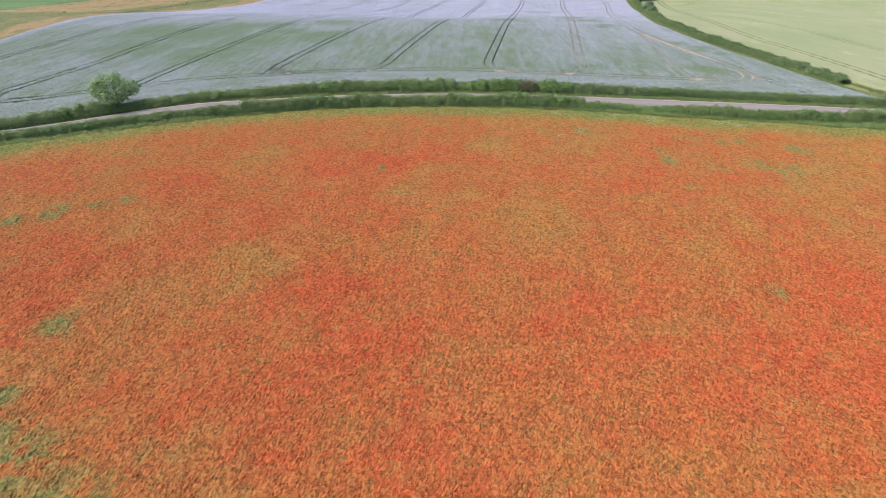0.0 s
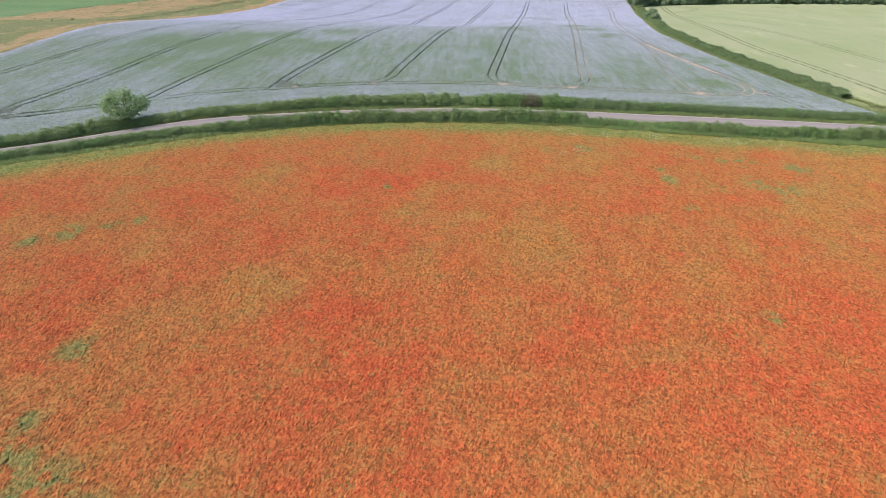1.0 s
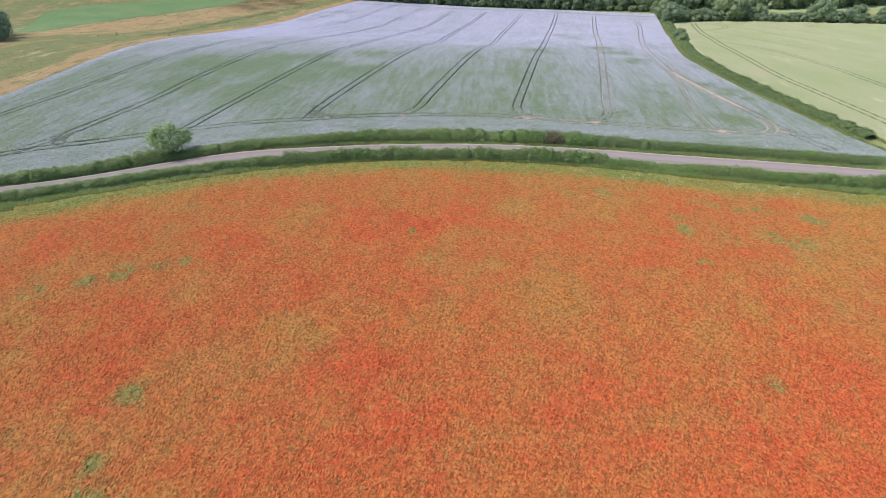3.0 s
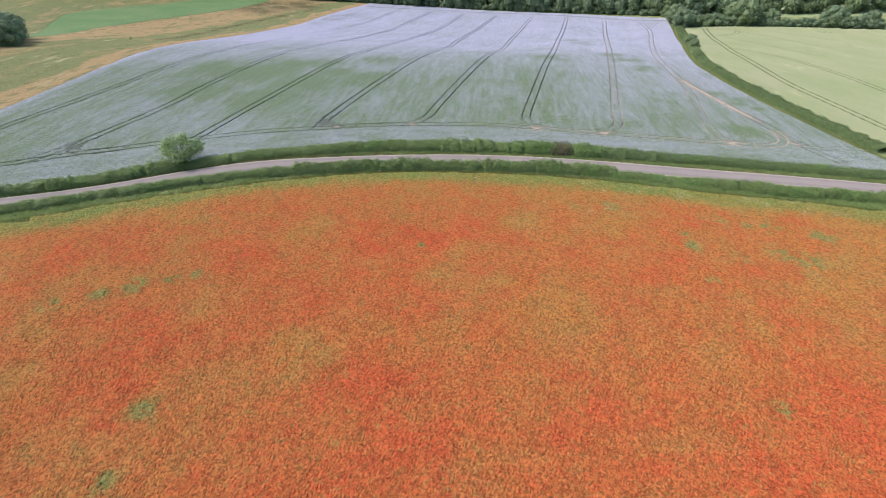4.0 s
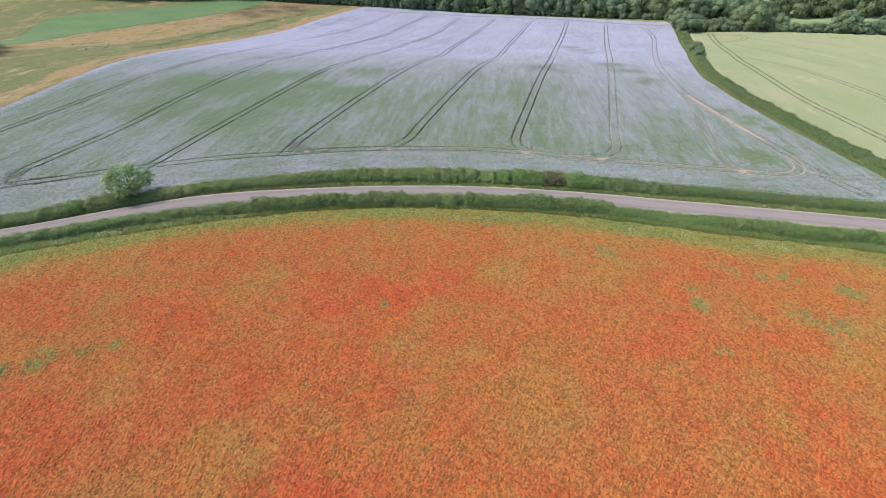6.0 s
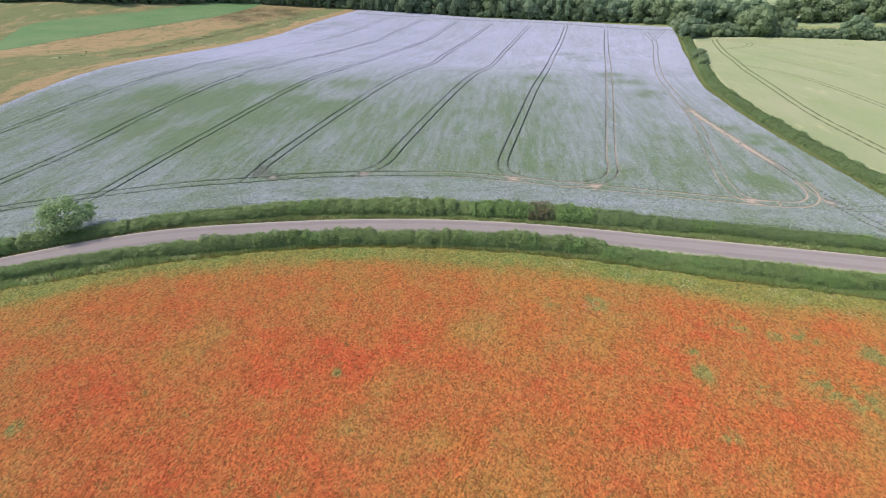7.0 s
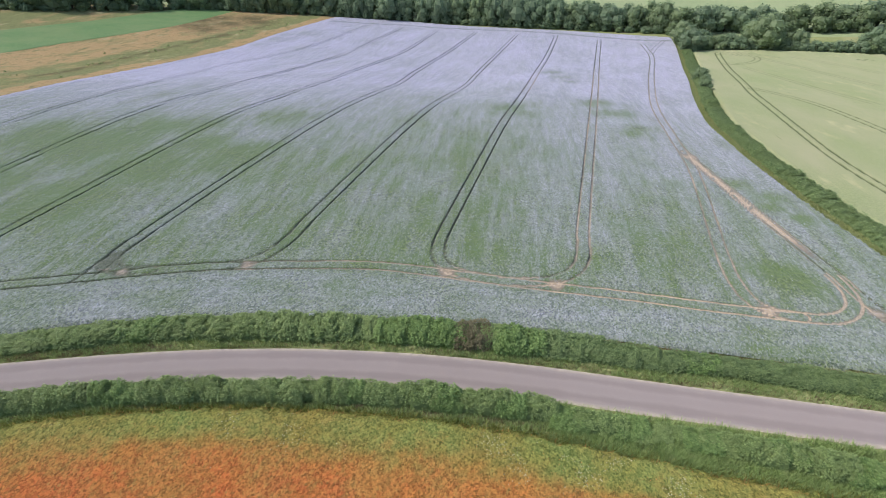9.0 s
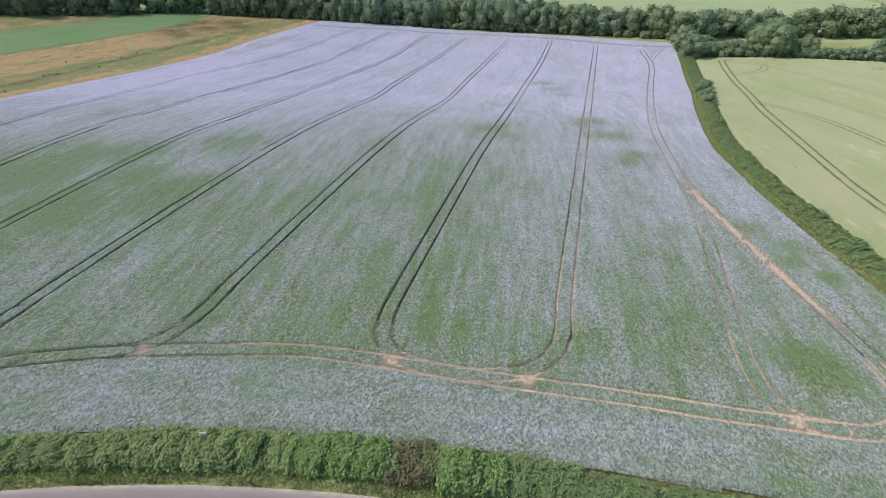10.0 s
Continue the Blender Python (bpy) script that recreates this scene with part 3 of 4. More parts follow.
def poppy_state(x, y):
    """How red, how lush green and how pale the crop is."""
    e = (crop_edge(x) - y) * 0.93
    ragged = e + 2.2 * (fbm(x, y, 3.5, 21) - 0.5) + 2.0 * (fbm(x, y, 1.1, 23) - 0.5) + 1.2 * (vnoise(x, y, 9, 22) - 0.5) - 0.7 * ss(12, 22, x) * (1 - ss(60, 70, x)) - 1.4 * ss(-35, -60, x)
    inside = 0.4 * ss(1.2, 4.6, ragged) + 0.6 * ss(3.0, 9.5, ragged)
    lush = np.clip(spots(x, y, GREEN_SPOTS) * 1.1, 0, 0.72) * ss(0.4, 0.62, fbm(x, y, 0.9, 9) + 0.04)
    red = 0.36 + 0.2 * ss(4, 32, e) + 0.6 * (fbm(x, y, 9, 31) - 0.5) + 0.6 * (fbm(x, y, 2.6, 33) - 0.5) + 0.32 * spots(x, y, RED_SPOTS) - 0.28 * spots(x, y, DULL_SPOTS)
    red = np.clip(red - 0.1 * ss(8, 40, x) * ss(30, 45, y) * (1 - ss(66, 76, y)), 0.0, 0.95) * inside * (1 - 0.9 * lush)
    pale = (1 - ss(2.0, 6.4, ragged)) * (0.72 + 0.28 * vnoise(x, y, 6, 41))
    return red, lush, np.clip(pale, 0, 1), e


# the crop's top, in tufts and pits, drawn finer where it is passed nearer
pu = axis([(-4.5, -1.0, 0.07), (-1.0, 1.0, 1 / 350), (1.0, 4.5, 0.07)])
py = np.concatenate([np.arange(-160, -30, 6.0), np.arange(-30, 13, 1.2), 13 + 80 * (0.55 * np.linspace(0, 1, 310) + 0.45 * np.linspace(0, 1, 310) ** 2)])


def reach(y):
    """Half the breadth of the crop that is drawn plant by plant."""
    return 36 + 0.6 * np.clip(y - 13, 0, 80)


X, Y = np.meshgrid(pu, py)
wide = reach(Y)
fine = (np.abs(X) < 1.0) & (Y > 13)
X, Y, wide, fine = (X * wide).ravel(), Y.ravel(), wide.ravel(), fine.ravel()
X += fine * rng.uniform(-0.4, 0.4, len(X)) * wide / 350
Y += fine * rng.uniform(-0.05, 0.05, len(X)) * (1 + (Y - 13) / 40)
RED, LUSH, PALE, EDGE = poppy_state(X, Y)
RED = np.clip(RED + 0.2 * (vnoise(X, Y, 0.45, 56) - 0.5) * (RED > 0.02), 0, 1)
LUSH = np.clip(LUSH + 0.22 * ss(0.62, 0.85, vnoise(X, Y, 0.33, 57)) * fine, 0, 1)
pit = np.where(fine, rng.random(len(X)), vnoise(X, Y, 5.0, 55)) ** 2.0
deep = (0.058 + 0.035 * ss(0.35, 0.7, fbm(X, Y, 3.0, 54))) * (1 - 0.45 * PALE) * (1 - 0.5 * ss(40, 75, Y))
rough_top = 0.08 * (vnoise(X, Y, 0.8, 51) - 0.5) + 0.2 * (vnoise(X, Y, 2.3, 52) - 0.5) + 0.1 - deep * pit
H = (0.55 + rough_top) * ss(-0.3, 1.2, EDGE + 1.2 * (fbm(X, Y, 0.9, 58) - 0.5)) + 0.02
H -= 0.12 * LUSH * (vnoise(X, Y, 0.7, 53) > 0.62)
V, Fc, r_, l_, p_ = kept(np.stack([X, Y, terrain(X, Y) + H], 1), grid_faces(len(py), len(pu)), EDGE > -0.4, RED, LUSH, PALE)
tagged(new("poppy_crop", mesh_of("poppy_crop", V, Fc, M_POPPY, False, red=r_, lush=l_, pale=p_)),
       "dense field of orange-red poppies with olive stems and green gaps", "poppy field", kind="stuff")

# single flowers above the crop: open folded petals
n = 400000
Y = rng.uniform(13, 91, n)
X = rng.uniform(-1, 1, n) * reach(Y)
red, lush, pale, e = poppy_state(X, Y)
want = rng.random(n) < np.clip(0.06 * (e > 2.0) * (lush < 0.4) + 0.8 * red, 0, 1) * (e > 1.0)
X, Y, red = X[want], Y[want], red[want]
top = terrain(X, Y) + 0.57 + 0.08 * (vnoise(X, Y, 0.8, 51) - 0.5) + 0.2 * (vnoise(X, Y, 2.3, 52) - 0.5) + rng.uniform(0.0, 0.24, len(X))
V, Fc = cards(np.stack([X, Y, top], 1), rng.uniform(0.06, 0.115, len(X)), 0.95, 60)
tagged(new("poppies", mesh_of("poppies", V, Fc, M_PETAL, red=np.repeat(red, 4))), "countless open red poppy flowers above the crop", "poppies", kind="stuff")

# leafy stems between the flowers and a paler fringe along the crop's edge
n = 240000
Y = rng.uniform(13, 91, n)
X = rng.uniform(-1, 1, n) * reach(Y)
e = crop_edge(X) - Y
k = (e > 0.4) & (rng.random(n) < 0.3 + 0.7 * vnoise(X, Y, 1.7, 66))
X, Y = X[k], Y[k]
V, Fc = blades(np.stack([X, Y, terrain(X, Y) + 0.42 + 0.2 * (vnoise(X, Y, 2.3, 52) - 0.5)], 1), 0.26, 0.1, 1, 61, 0.03)
tagged(new("poppy_stems", mesh_of("poppy_stems", V, Fc, M_STEM)), "olive and straw-coloured stems standing among the poppies", "stems", kind="stuff")
n = 30000
X = rng.uniform(-90, 85, n)
Y = crop_edge(X) - rng.uniform(-0.3, 5.5, n)
red, lush, pale, e = poppy_state(X, Y)
k = rng.random(n) < pale * 0.9
V, Fc = blades(np.stack([X, Y, terrain(X, Y) + 0.2], 1)[k], 0.42, 0.15, 3, 62, 0.04)
tagged(new("crop_margin", mesh_of("crop_margin", V, Fc, M_BLADE_FRINGE)), "pale yellow-green stems along the edge of the crop", "crop margin", kind="stuff")

# white daisies in drifts
n = 100000
X = rng.uniform(-76, 74, n)
Y = crop_edge(X) - rng.uniform(1.0, 22, n)
e = crop_edge(X) - Y
drift = ss(0.58, 0.8, fbm(X, Y, 4.5, 71)) * (ss(0.8, 1.6, e) * (1 - ss(3.5, 6.5, e)) * (0.3 + 0.7 * ss(-15, 5, X)) + 0.05 * ss(8, 18, X)) + 1.0 * spots(X, Y, [(22, 87, 2), (26, 86.4, 1.6), (30.5, 85.6, 2.4), (34, 85, 1.6), (49, 84.0, 2), (53, 83.3, 2.5), (58, 82.6, 2), (-5.7, 87.5, 2.5), (-1, 87.8, 1.5), (20.7, 79, 1.0), (18, 77.3, 0.8), (29, 73, 0.8), (-68, 64, 3), (-62, 68.5, 1.5)])
k = rng.random(n) < (0.45 + 0.55 * ss(5, 20, X)) * drift * (1 + 0.5 * ss(20, 35, X))
V, Fc = cards(np.stack([X, Y, terrain(X, Y) + 0.64], 1)[k], rng.uniform(0.06, 0.12, k.sum()), 0.45, 63)
tagged(new("daisies", mesh_of("daisies", V, Fc, M_WHITE)), "drifts of small white daisies at the crop's edge", "daisies", kind="stuff")


# ---------------------------------------------------------------- the flax field
GAUGE, HALF = 1.85, 0.105                              # between wheel tracks; half a track's width
around = np.array([-HALF - 0.08, -HALF, HALF, HALF + 0.08])
around_head = np.array([-0.23, -0.15, 0.15, 0.23])
wheels = [TRAM_X[k] - SLOPE * 11 + s * GAUGE / 2 for k in range(len(TRAM_X)) for s in (-1, 1)]
u = np.unique(np.round(np.concatenate([np.arange(-152, 40, 0.34), np.arange(40, 67, 0.16), np.arange(67, 110, 0.4)] + [w + around * (1.2 if w > 28 else 1.0) for w in wheels]), 2))
v = np.unique(np.round(np.concatenate([np.arange(-20, 26, 0.34), np.arange(26, 70, 0.9), np.arange(70, 215, 1.8), np.arange(215, 305, 0.8), np.arange(305, 350, 1.8), around_head + GAUGE / 2, around_head - GAUGE / 2]), 2))
U, W = np.meshgrid(u, v)
X = U
for _ in range(5):                                   # rows follow the headland, columns the tramlines
    Y = headland(X) + W * np.hypot(1, (headland(X + 1) - headland(X - 1)) / 2)
    X = U + SLOPE * (Y - 115) + sway(U + SLOPE * 11, Y)
shape = X.shape
X, Y = X.ravel(), Y.ravel()


def wheelings(lines, x, y, gauge=GAUGE, half=HALF):
    """1 in the two wheel tracks of each line, and the distance to its middle."""
    d = gap_to(lines, x, y)
    return np.clip((half + 0.07 - np.abs(d - gauge / 2)) / 0.08, 0, 1), d


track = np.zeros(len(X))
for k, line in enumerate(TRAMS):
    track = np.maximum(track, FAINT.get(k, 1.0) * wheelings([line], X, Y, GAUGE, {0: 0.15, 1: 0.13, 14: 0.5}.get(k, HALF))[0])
d_head = gap_to(TRAMS[:1], X, Y)
d_bare = gap_to([BARE], X, Y)
junction = spots(X, Y, [(12.0, 114.9, 1.1), (26.8, 113.6, 1.1), (53.0, 110.9, 1.3), (66.6, 112, 1.2), (-34.4, 111.4, 1.7), (-35, 113.6, 1.2), (-31.6, 110, 1.2), (-15.6, 113.6, 1.0), (58.8, 163, 1.4), (-82, 95.6, 1.3)])
soil_band = np.clip(1.6 - d_bare / 0.5, 0, 1) * ss(118, 136, Y) * (1 - ss(160, 164, Y)) * ss(0.3, 0.55, fbm(X, Y, 5, 81) + 0.12)
bare = np.clip(0.2 + (0.05 + 0.38 * ss(-34, 0, X)) * (d_head < 1.8) + 0.38 * ss(20, 34, X) * (1 - 0.8 * ss(240, 330, Y)) + 0.9 * soil_band + 0.45 * junction + 0.5 * (fbm(X, Y, 8, 83) - 0.5) - 0.5 * ss(10, -20, X) * (d_head > 2) - 0.22 * ss(54, 60, X) * ss(130, 121, Y), 0, 1)
track = np.maximum(track, np.clip(np.maximum(junction * 0.8, soil_band) * ss(0.3, 0.55, fbm(X, Y, 1.2, 84) + 0.15), 0, 1))
bare = np.maximum(bare, soil_band)
# flowers: full towards the valley, thin on the green shoulder
line_y = 181 + 10 * np.sin(X * 0.055 + 0.6) + 14 * (fbm(X, Y, 25, 91) - 0.5)
bloom = 0.29 + 0.15 * ss(-34, 4, Y - line_y) + 0.44 * ss(-10, 62, Y - line_y) + 0.3 * (fbm(X, Y, 14, 93) - 0.5) + 0.16 * (fbm(X - 0.17 * Y, Y * 0.12, 4.0, 99) - 0.5) + 0.26 * (fbm(X - 0.17 * Y, Y * 0.12, 1.6, 94) - 0.5) * ss(-1, 2, Y - headland(X)) + 0.3 * (fbm(X * 0.25, Y - headland(X), 1.4, 96) - 0.5) * ss(2, -1, Y - headland(X)) - 0.05 * ss(1.6, 0.8, d_head)
bloom += 0.16 * (fbm(X, Y, 4.5, 98) - 0.5)
bloom += 0.1 * ss(2, -3, Y - headland(X))
bloom += 0.45 * np.exp(-((X - flax_west(Y)) / 3.0) ** 2)
bloom -= 0.38 * spots(X, Y, [(-66, 153, 11), (-78, 158, 9), (-49, 145, 11), (-43, 157, 8), (-60, 165, 8), (-34, 152, 8), (50, 177, 4), (59, 119, 3.5), (64, 150, 3), (67.2, 145, 2.8), (66.2, 141, 2.0), (69, 137, 1.8), (-100, 315, 8), (-93, 332, 9), (-84, 350, 9), (-96, 345, 8), (42, 250, 5), (44, 240, 4), (40, 262, 4), (46, 205, 5), (-75, 135, 9), (-55, 130, 9), (49, 192, 5), (52, 180, 4), (22, 197, 6), (25, 190, 5), (-48, 168, 8), (-33, 176, 7), (-62, 160, 9)])
bloom += 0.16 * ss(-72, -86, X) * ss(140, 170, Y)
bloom += 0.1 * ss(12, 30, X) * (1 - ss(180, 210, Y)) * ss(118, 128, Y)
bloom = np.clip(bloom, 0, 1)
H = 0.5 + 0.1 * (vnoise(X, Y, 0.9, 95) - 0.5) + 0.08 * (rng.random(len(X)) - 0.5) - 0.32 * track * (1 - 0.5 * ss(0.35, 0.7, bare))
H *= 0.1 + 0.9 * ss(0.0, 0.7, Y - flax_south(X))
inside = (Y > flax_south(X)) & (X > flax_west(Y)) & (X < east_hedge(Y) - 1.2) & (Y < flax_north(X))
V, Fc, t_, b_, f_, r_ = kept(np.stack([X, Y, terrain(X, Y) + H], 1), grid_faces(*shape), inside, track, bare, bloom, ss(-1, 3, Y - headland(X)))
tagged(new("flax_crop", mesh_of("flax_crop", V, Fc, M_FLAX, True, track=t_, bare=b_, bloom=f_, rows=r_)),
       "lavender-blue flax field in flower with sunken tractor wheelings", "flax field", kind="stuff")

# flower heads standing above the canopy next to the lane
n = 190000
X, Y = rng.uniform(-90, 78, n), rng.uniform(80, 165, n)
tr = np.zeros(n)
for line in TRAMS:
    tr = np.maximum(tr, wheelings([line], X, Y)[0])
d = gap_to(TRAMS[:1], X, Y)
thin = spots(X, Y, [(59, 119, 3.5), (4, 124, 7), (-5, 122, 6), (-20, 135, 9), (-34, 145, 8)])
want = (rng.random(n) < (0.25 + 0.75 * ss(0.4, 0.65, fbm(X, Y, 3.5, 97))) * (1 - 0.8 * thin) * (1 - ss(130, 165, Y)) * (0.35 + 0.65 * (d > 1.2))) & (tr < 0.2) & (Y > flax_south(X) + 0.4) & (X < east_hedge(Y) - 1.4)
X, Y = X[want], Y[want]
V, Fc = cards(np.stack([X, Y, terrain(X, Y) + 0.52 + rng.uniform(-0.02, 0.14, len(X))], 1), rng.uniform(0.06, 0.115, len(X)), 0.5, 64)
tagged(new("flax_flowers", mesh_of("flax_flowers", V, Fc, M_FLAXFLOWER)), "tiny lavender-blue flax flowers above the crop", "flax flowers", kind="stuff")

# ---------------------------------------------------------------- barley beyond the field hedge
bx, by = axis([(74, 132, 0.32), (132, 172, 0.5), (172, 420, 5)]), axis([(98, 320, 0.85)])
X, Y = (a.ravel() for a in np.meshgrid(bx, by))
track = np.zeros(len(X))
for line, depth in zip(BARLEY_TRAMS, (1.0, 0.8, 0.5, 0.65, 0.4, 0.4, 0.3, 0.8)):
    track = np.maximum(track, depth * wheelings([line], X, Y, 2.1, 0.24)[0])
H = 0.7 + 0.1 * (vnoise(X, Y, 1.1, 101) - 0.5) - 0.18 * track
south = Y - (lane_north(X) + 6 + 6 * (1 - ss(84, 104, X)))
H *= 0.06 + 0.94 * ss(0.0, 1.8, south) * ss(0.0, 1.2, X - east_hedge(Y) - 5.0)
inside = (X > east_hedge(Y) + 5.0) & (Y < barley_north(X)) & (south > 0)
V, Fc, t_ = kept(np.stack([X, Y, terrain(X, Y) + H], 1), grid_faces(len(by), len(bx)), inside, track)
tagged(new("barley_crop", mesh_of("barley_crop", V, Fc, M_BARLEY, True, track=t_)), "pale yellow-green barley field with twin tractor lines", "barley field", kind="stuff")

# ---------------------------------------------------------------- dry grassland and the green meadow to the west
X, Y = np.meshgrid(np.linspace(0, 1, 110), axis([(60, 420, 2.0)]))
xw, xe = rough_west(Y), flax_west(Y) - 0.4
GX = xw + (xe - xw) * X
east = (1 - X) * (xe - xw)
band = 1.1 * ss(10, 6, east + 3 * (vnoise(GX, Y, 9, 118) - 0.5)) + 0.8 * ss(-6, 6, east - 44 + 0.15 * (np.clip(Y, 208, 340) - 208) + 16 * (fbm(GX, Y, 22, 117) - 0.5)) + 0.12
GZ = terrain(GX, Y) + 0.25 + 0.35 * (vnoise(GX, Y, 3.5, 111) - 0.5) - 0.15 * ((X == 0) | (X == 1))
# a low scrubby bank runs along the slope
bank = np.abs(GX + 5 * (fbm(GX, Y, 7, 120) - 0.5) - np.interp(Y, [228, 261, 292, 323, 340, 364], [-133, -134, -132, -126, -120.5, -113])).ravel()
scrubby = 0.9 * np.exp(-(bank / 2.2) ** 2) * ss(0.3, 0.55, fbm(GX.ravel(), Y.ravel(), 9, 119)) * (Y.ravel() > 215) * (Y.ravel() < 372)
tagged(new("rough_grassland", mesh_of("rough_grassland", np.stack([GX, Y, GZ], -1).reshape(-1, 3), grid_faces(*X.shape), M_ROUGH, True, dry=np.clip(band, 0, 1).ravel(), scrub=np.maximum(scrubby, spots(GX.ravel(), Y.ravel(), [(-147, 352, 11), (-152, 371, 11), (-134, 366, 11), (-138, 346, 9), (-122, 378, 10), (-130, 388, 13), (-146, 382, 10)])))),
       "unmown ochre and russet dry grassland beside the flax", "grassland", kind="structure")
X, Y = np.meshgrid(np.linspace(0, 1, 24), axis([(206, 414, 3)]))
xe, xw = rough_west(Y) - 0.1, np.minimum(meadow_west(Y), rough_west(Y) - 0.2)
GX = xw + (xe - xw) * X
tagged(new("meadow", mesh_of("meadow", np.stack([GX, Y, terrain(GX, Y) + 0.24 + 0.1 * vnoise(GX, Y, 2, 116) - 0.13 * ((X == 0) | (X == 1))], -1).reshape(-1, 3), grid_faces(*X.shape), M_MEADOW, True)),
       "bright green mown meadow strip", "meadow", kind="structure")
X, Y = np.meshgrid(np.linspace(0, 1, 24), axis([(225, 400, 3)]))
GX = meadow_west(Y) - 0.3 - 70 * (1 - X)
tagged(new("rough_grassland", mesh_of("rough_grassland", np.stack([GX, Y, terrain(GX, Y) + 0.12 - 0.2 * (X == 0)], -1).reshape(-1, 3), grid_faces(*X.shape), M_ROUGH, True, dry=(0.12 + 0.5 * (vnoise(GX, Y * 0.4, 14, 115) - 0.4)).ravel(), scrub=0.0 * GX.ravel())),
       "tan and olive rough grass beyond the meadow", "grassland", kind="structure")
X, V = np.meshgrid(axis([(-400, 900, 20)]), axis([(0, 800, 15)]))
Y = wood_front(X) + 26 - 20 * ss(110, 128, X) + V
tagged(new("far_field", mesh_of("far_field", np.stack([X, Y, terrain(X, Y) + 0.3 - 0.4 * (V == 0)], -1).reshape(-1, 3), grid_faces(*X.shape), M_FARFIELD, True)),
       "pale green crop field beyond the wood", "field", kind="structure")

# ---------------------------------------------------------------- verges
def tufts(name, n, lo, hi, height, mat, label, seed, x0=-90, x1=95, per=4):
    r = np.random.default_rng(seed)
    x = r.uniform(x0, x1, n)
    y = lo(x) + (hi(x) - lo(x)) * r.random(n)
    k = r.random(n) < 0.25 + 0.75 * ss(0.35, 0.6, fbm(x, y, 2.5, seed))
    x, y = x[k], y[k]
    h = height * (0.5 + 0.9 * fbm(x, y, 4, seed + 3))
    v, f = blades(np.stack([x, y, terrain(x, y) - 0.03], 1), h, 0.2, per, seed, 0.045)
    return tagged(new(name, mesh_of(name, v, f, mat)), label, "grass", kind="stuff")


tufts("verge_grass", 15000, lambda x: lane_north(x) + 0.05, lambda x: lane_north(x) + 2.3, 0.35, M_BLADE, "green verge grass between lane and hedge", 201)
tufts("verge_grass", 26000, crop_edge, lambda x: lane_north(x) - 5.3, 0.5, M_BLADE, "rank green grass between hedge and poppy crop", 202)
tufts("rank_grass", 15000, lambda x: crop_edge(x) - 0.5, lambda x: lane_north(x) - 5.2, 0.75, M_BLADE, "tall lush grass on the verge beside the lane", 203, 24, 95, 5)
tufts("tall_herbage", 2600, lambda x: lane_north(x) + 0.9, lambda x: lane_north(x) + 2.2, 0.55, M_BLADE, "tall herbage leaning out of the hedge foot", 206, -60, 95, 4)
r = np.random.default_rng(207)
y = r.uniform(104, 330, 9000)
x = east_hedge(y) + np.where(r.random(9000) < 0.6, r.uniform(-1.4, 0.8, 9000), r.uniform(3.9, 5.6, 9000))
v, f = blades(np.stack([x, y, terrain(x, y)], 1), 0.5, 0.3, 4, 207, 0.06)
tagged(new("hedge_margin_grass", mesh_of("hedge_margin_grass", v, f, M_BLADE_PALE)), "pale dry grass along the foot of the field hedge", "grass", kind="stuff")
tufts("dry_corner_grass", 5000, lambda x: lane_north(x) + 4.6, lambda x: lane_north(x) + 12.5, 0.55, M_BLADE_PALE, "yellowish dry grass in the corner of the barley field", 212, 80, 100)
tufts("dry_verge", 1800, lambda x: lane_north(x) + 0.1, lambda x: lane_north(x) + 1.4, 0.4, M_BLADE_PALE, "dry straw-coloured grass along the lane", 204, -60, 90)
tufts("brown_verge", 4200, lambda x: lane_north(x) + 0.0, lambda x: lane_north(x) + 1.5, 0.3, M_BLADE_BROWN, "brown dead grass on the verge under the hedge", 208, -75, -20)
tufts("dead_margin", 1900, lambda x: crop_edge(x) + 0.5 + 0 * x, lambda x: lane_north(x) - 7.6, 0.35, M_BLADE_BROWN, "ochre dead grass at the foot of the low hedge", 211, -65, 24)
tufts("dead_margin", 5000, lambda x: flax_south(x) - 0.6, lambda x: flax_south(x) + 0.25, 0.3, M_BLADE_BROWN, "tan dead grass along the flax field's edge", 209, -70, 75)
tufts("brown_verge", 1400, lambda x: lane_north(x) + 0.0, lambda x: lane_north(x) + 0.8, 0.25, M_BLADE_BROWN, "thin brown grass along the lane", 210, -20, 75)
tufts("field_margin_grass", 6000, lambda x: lane_north(x) + 4.4, lambda x: flax_south(x) + 0.2, 0.35, M_BLADE_PALE, "pale grass strip between hedge and flax", 205, -95, 90)

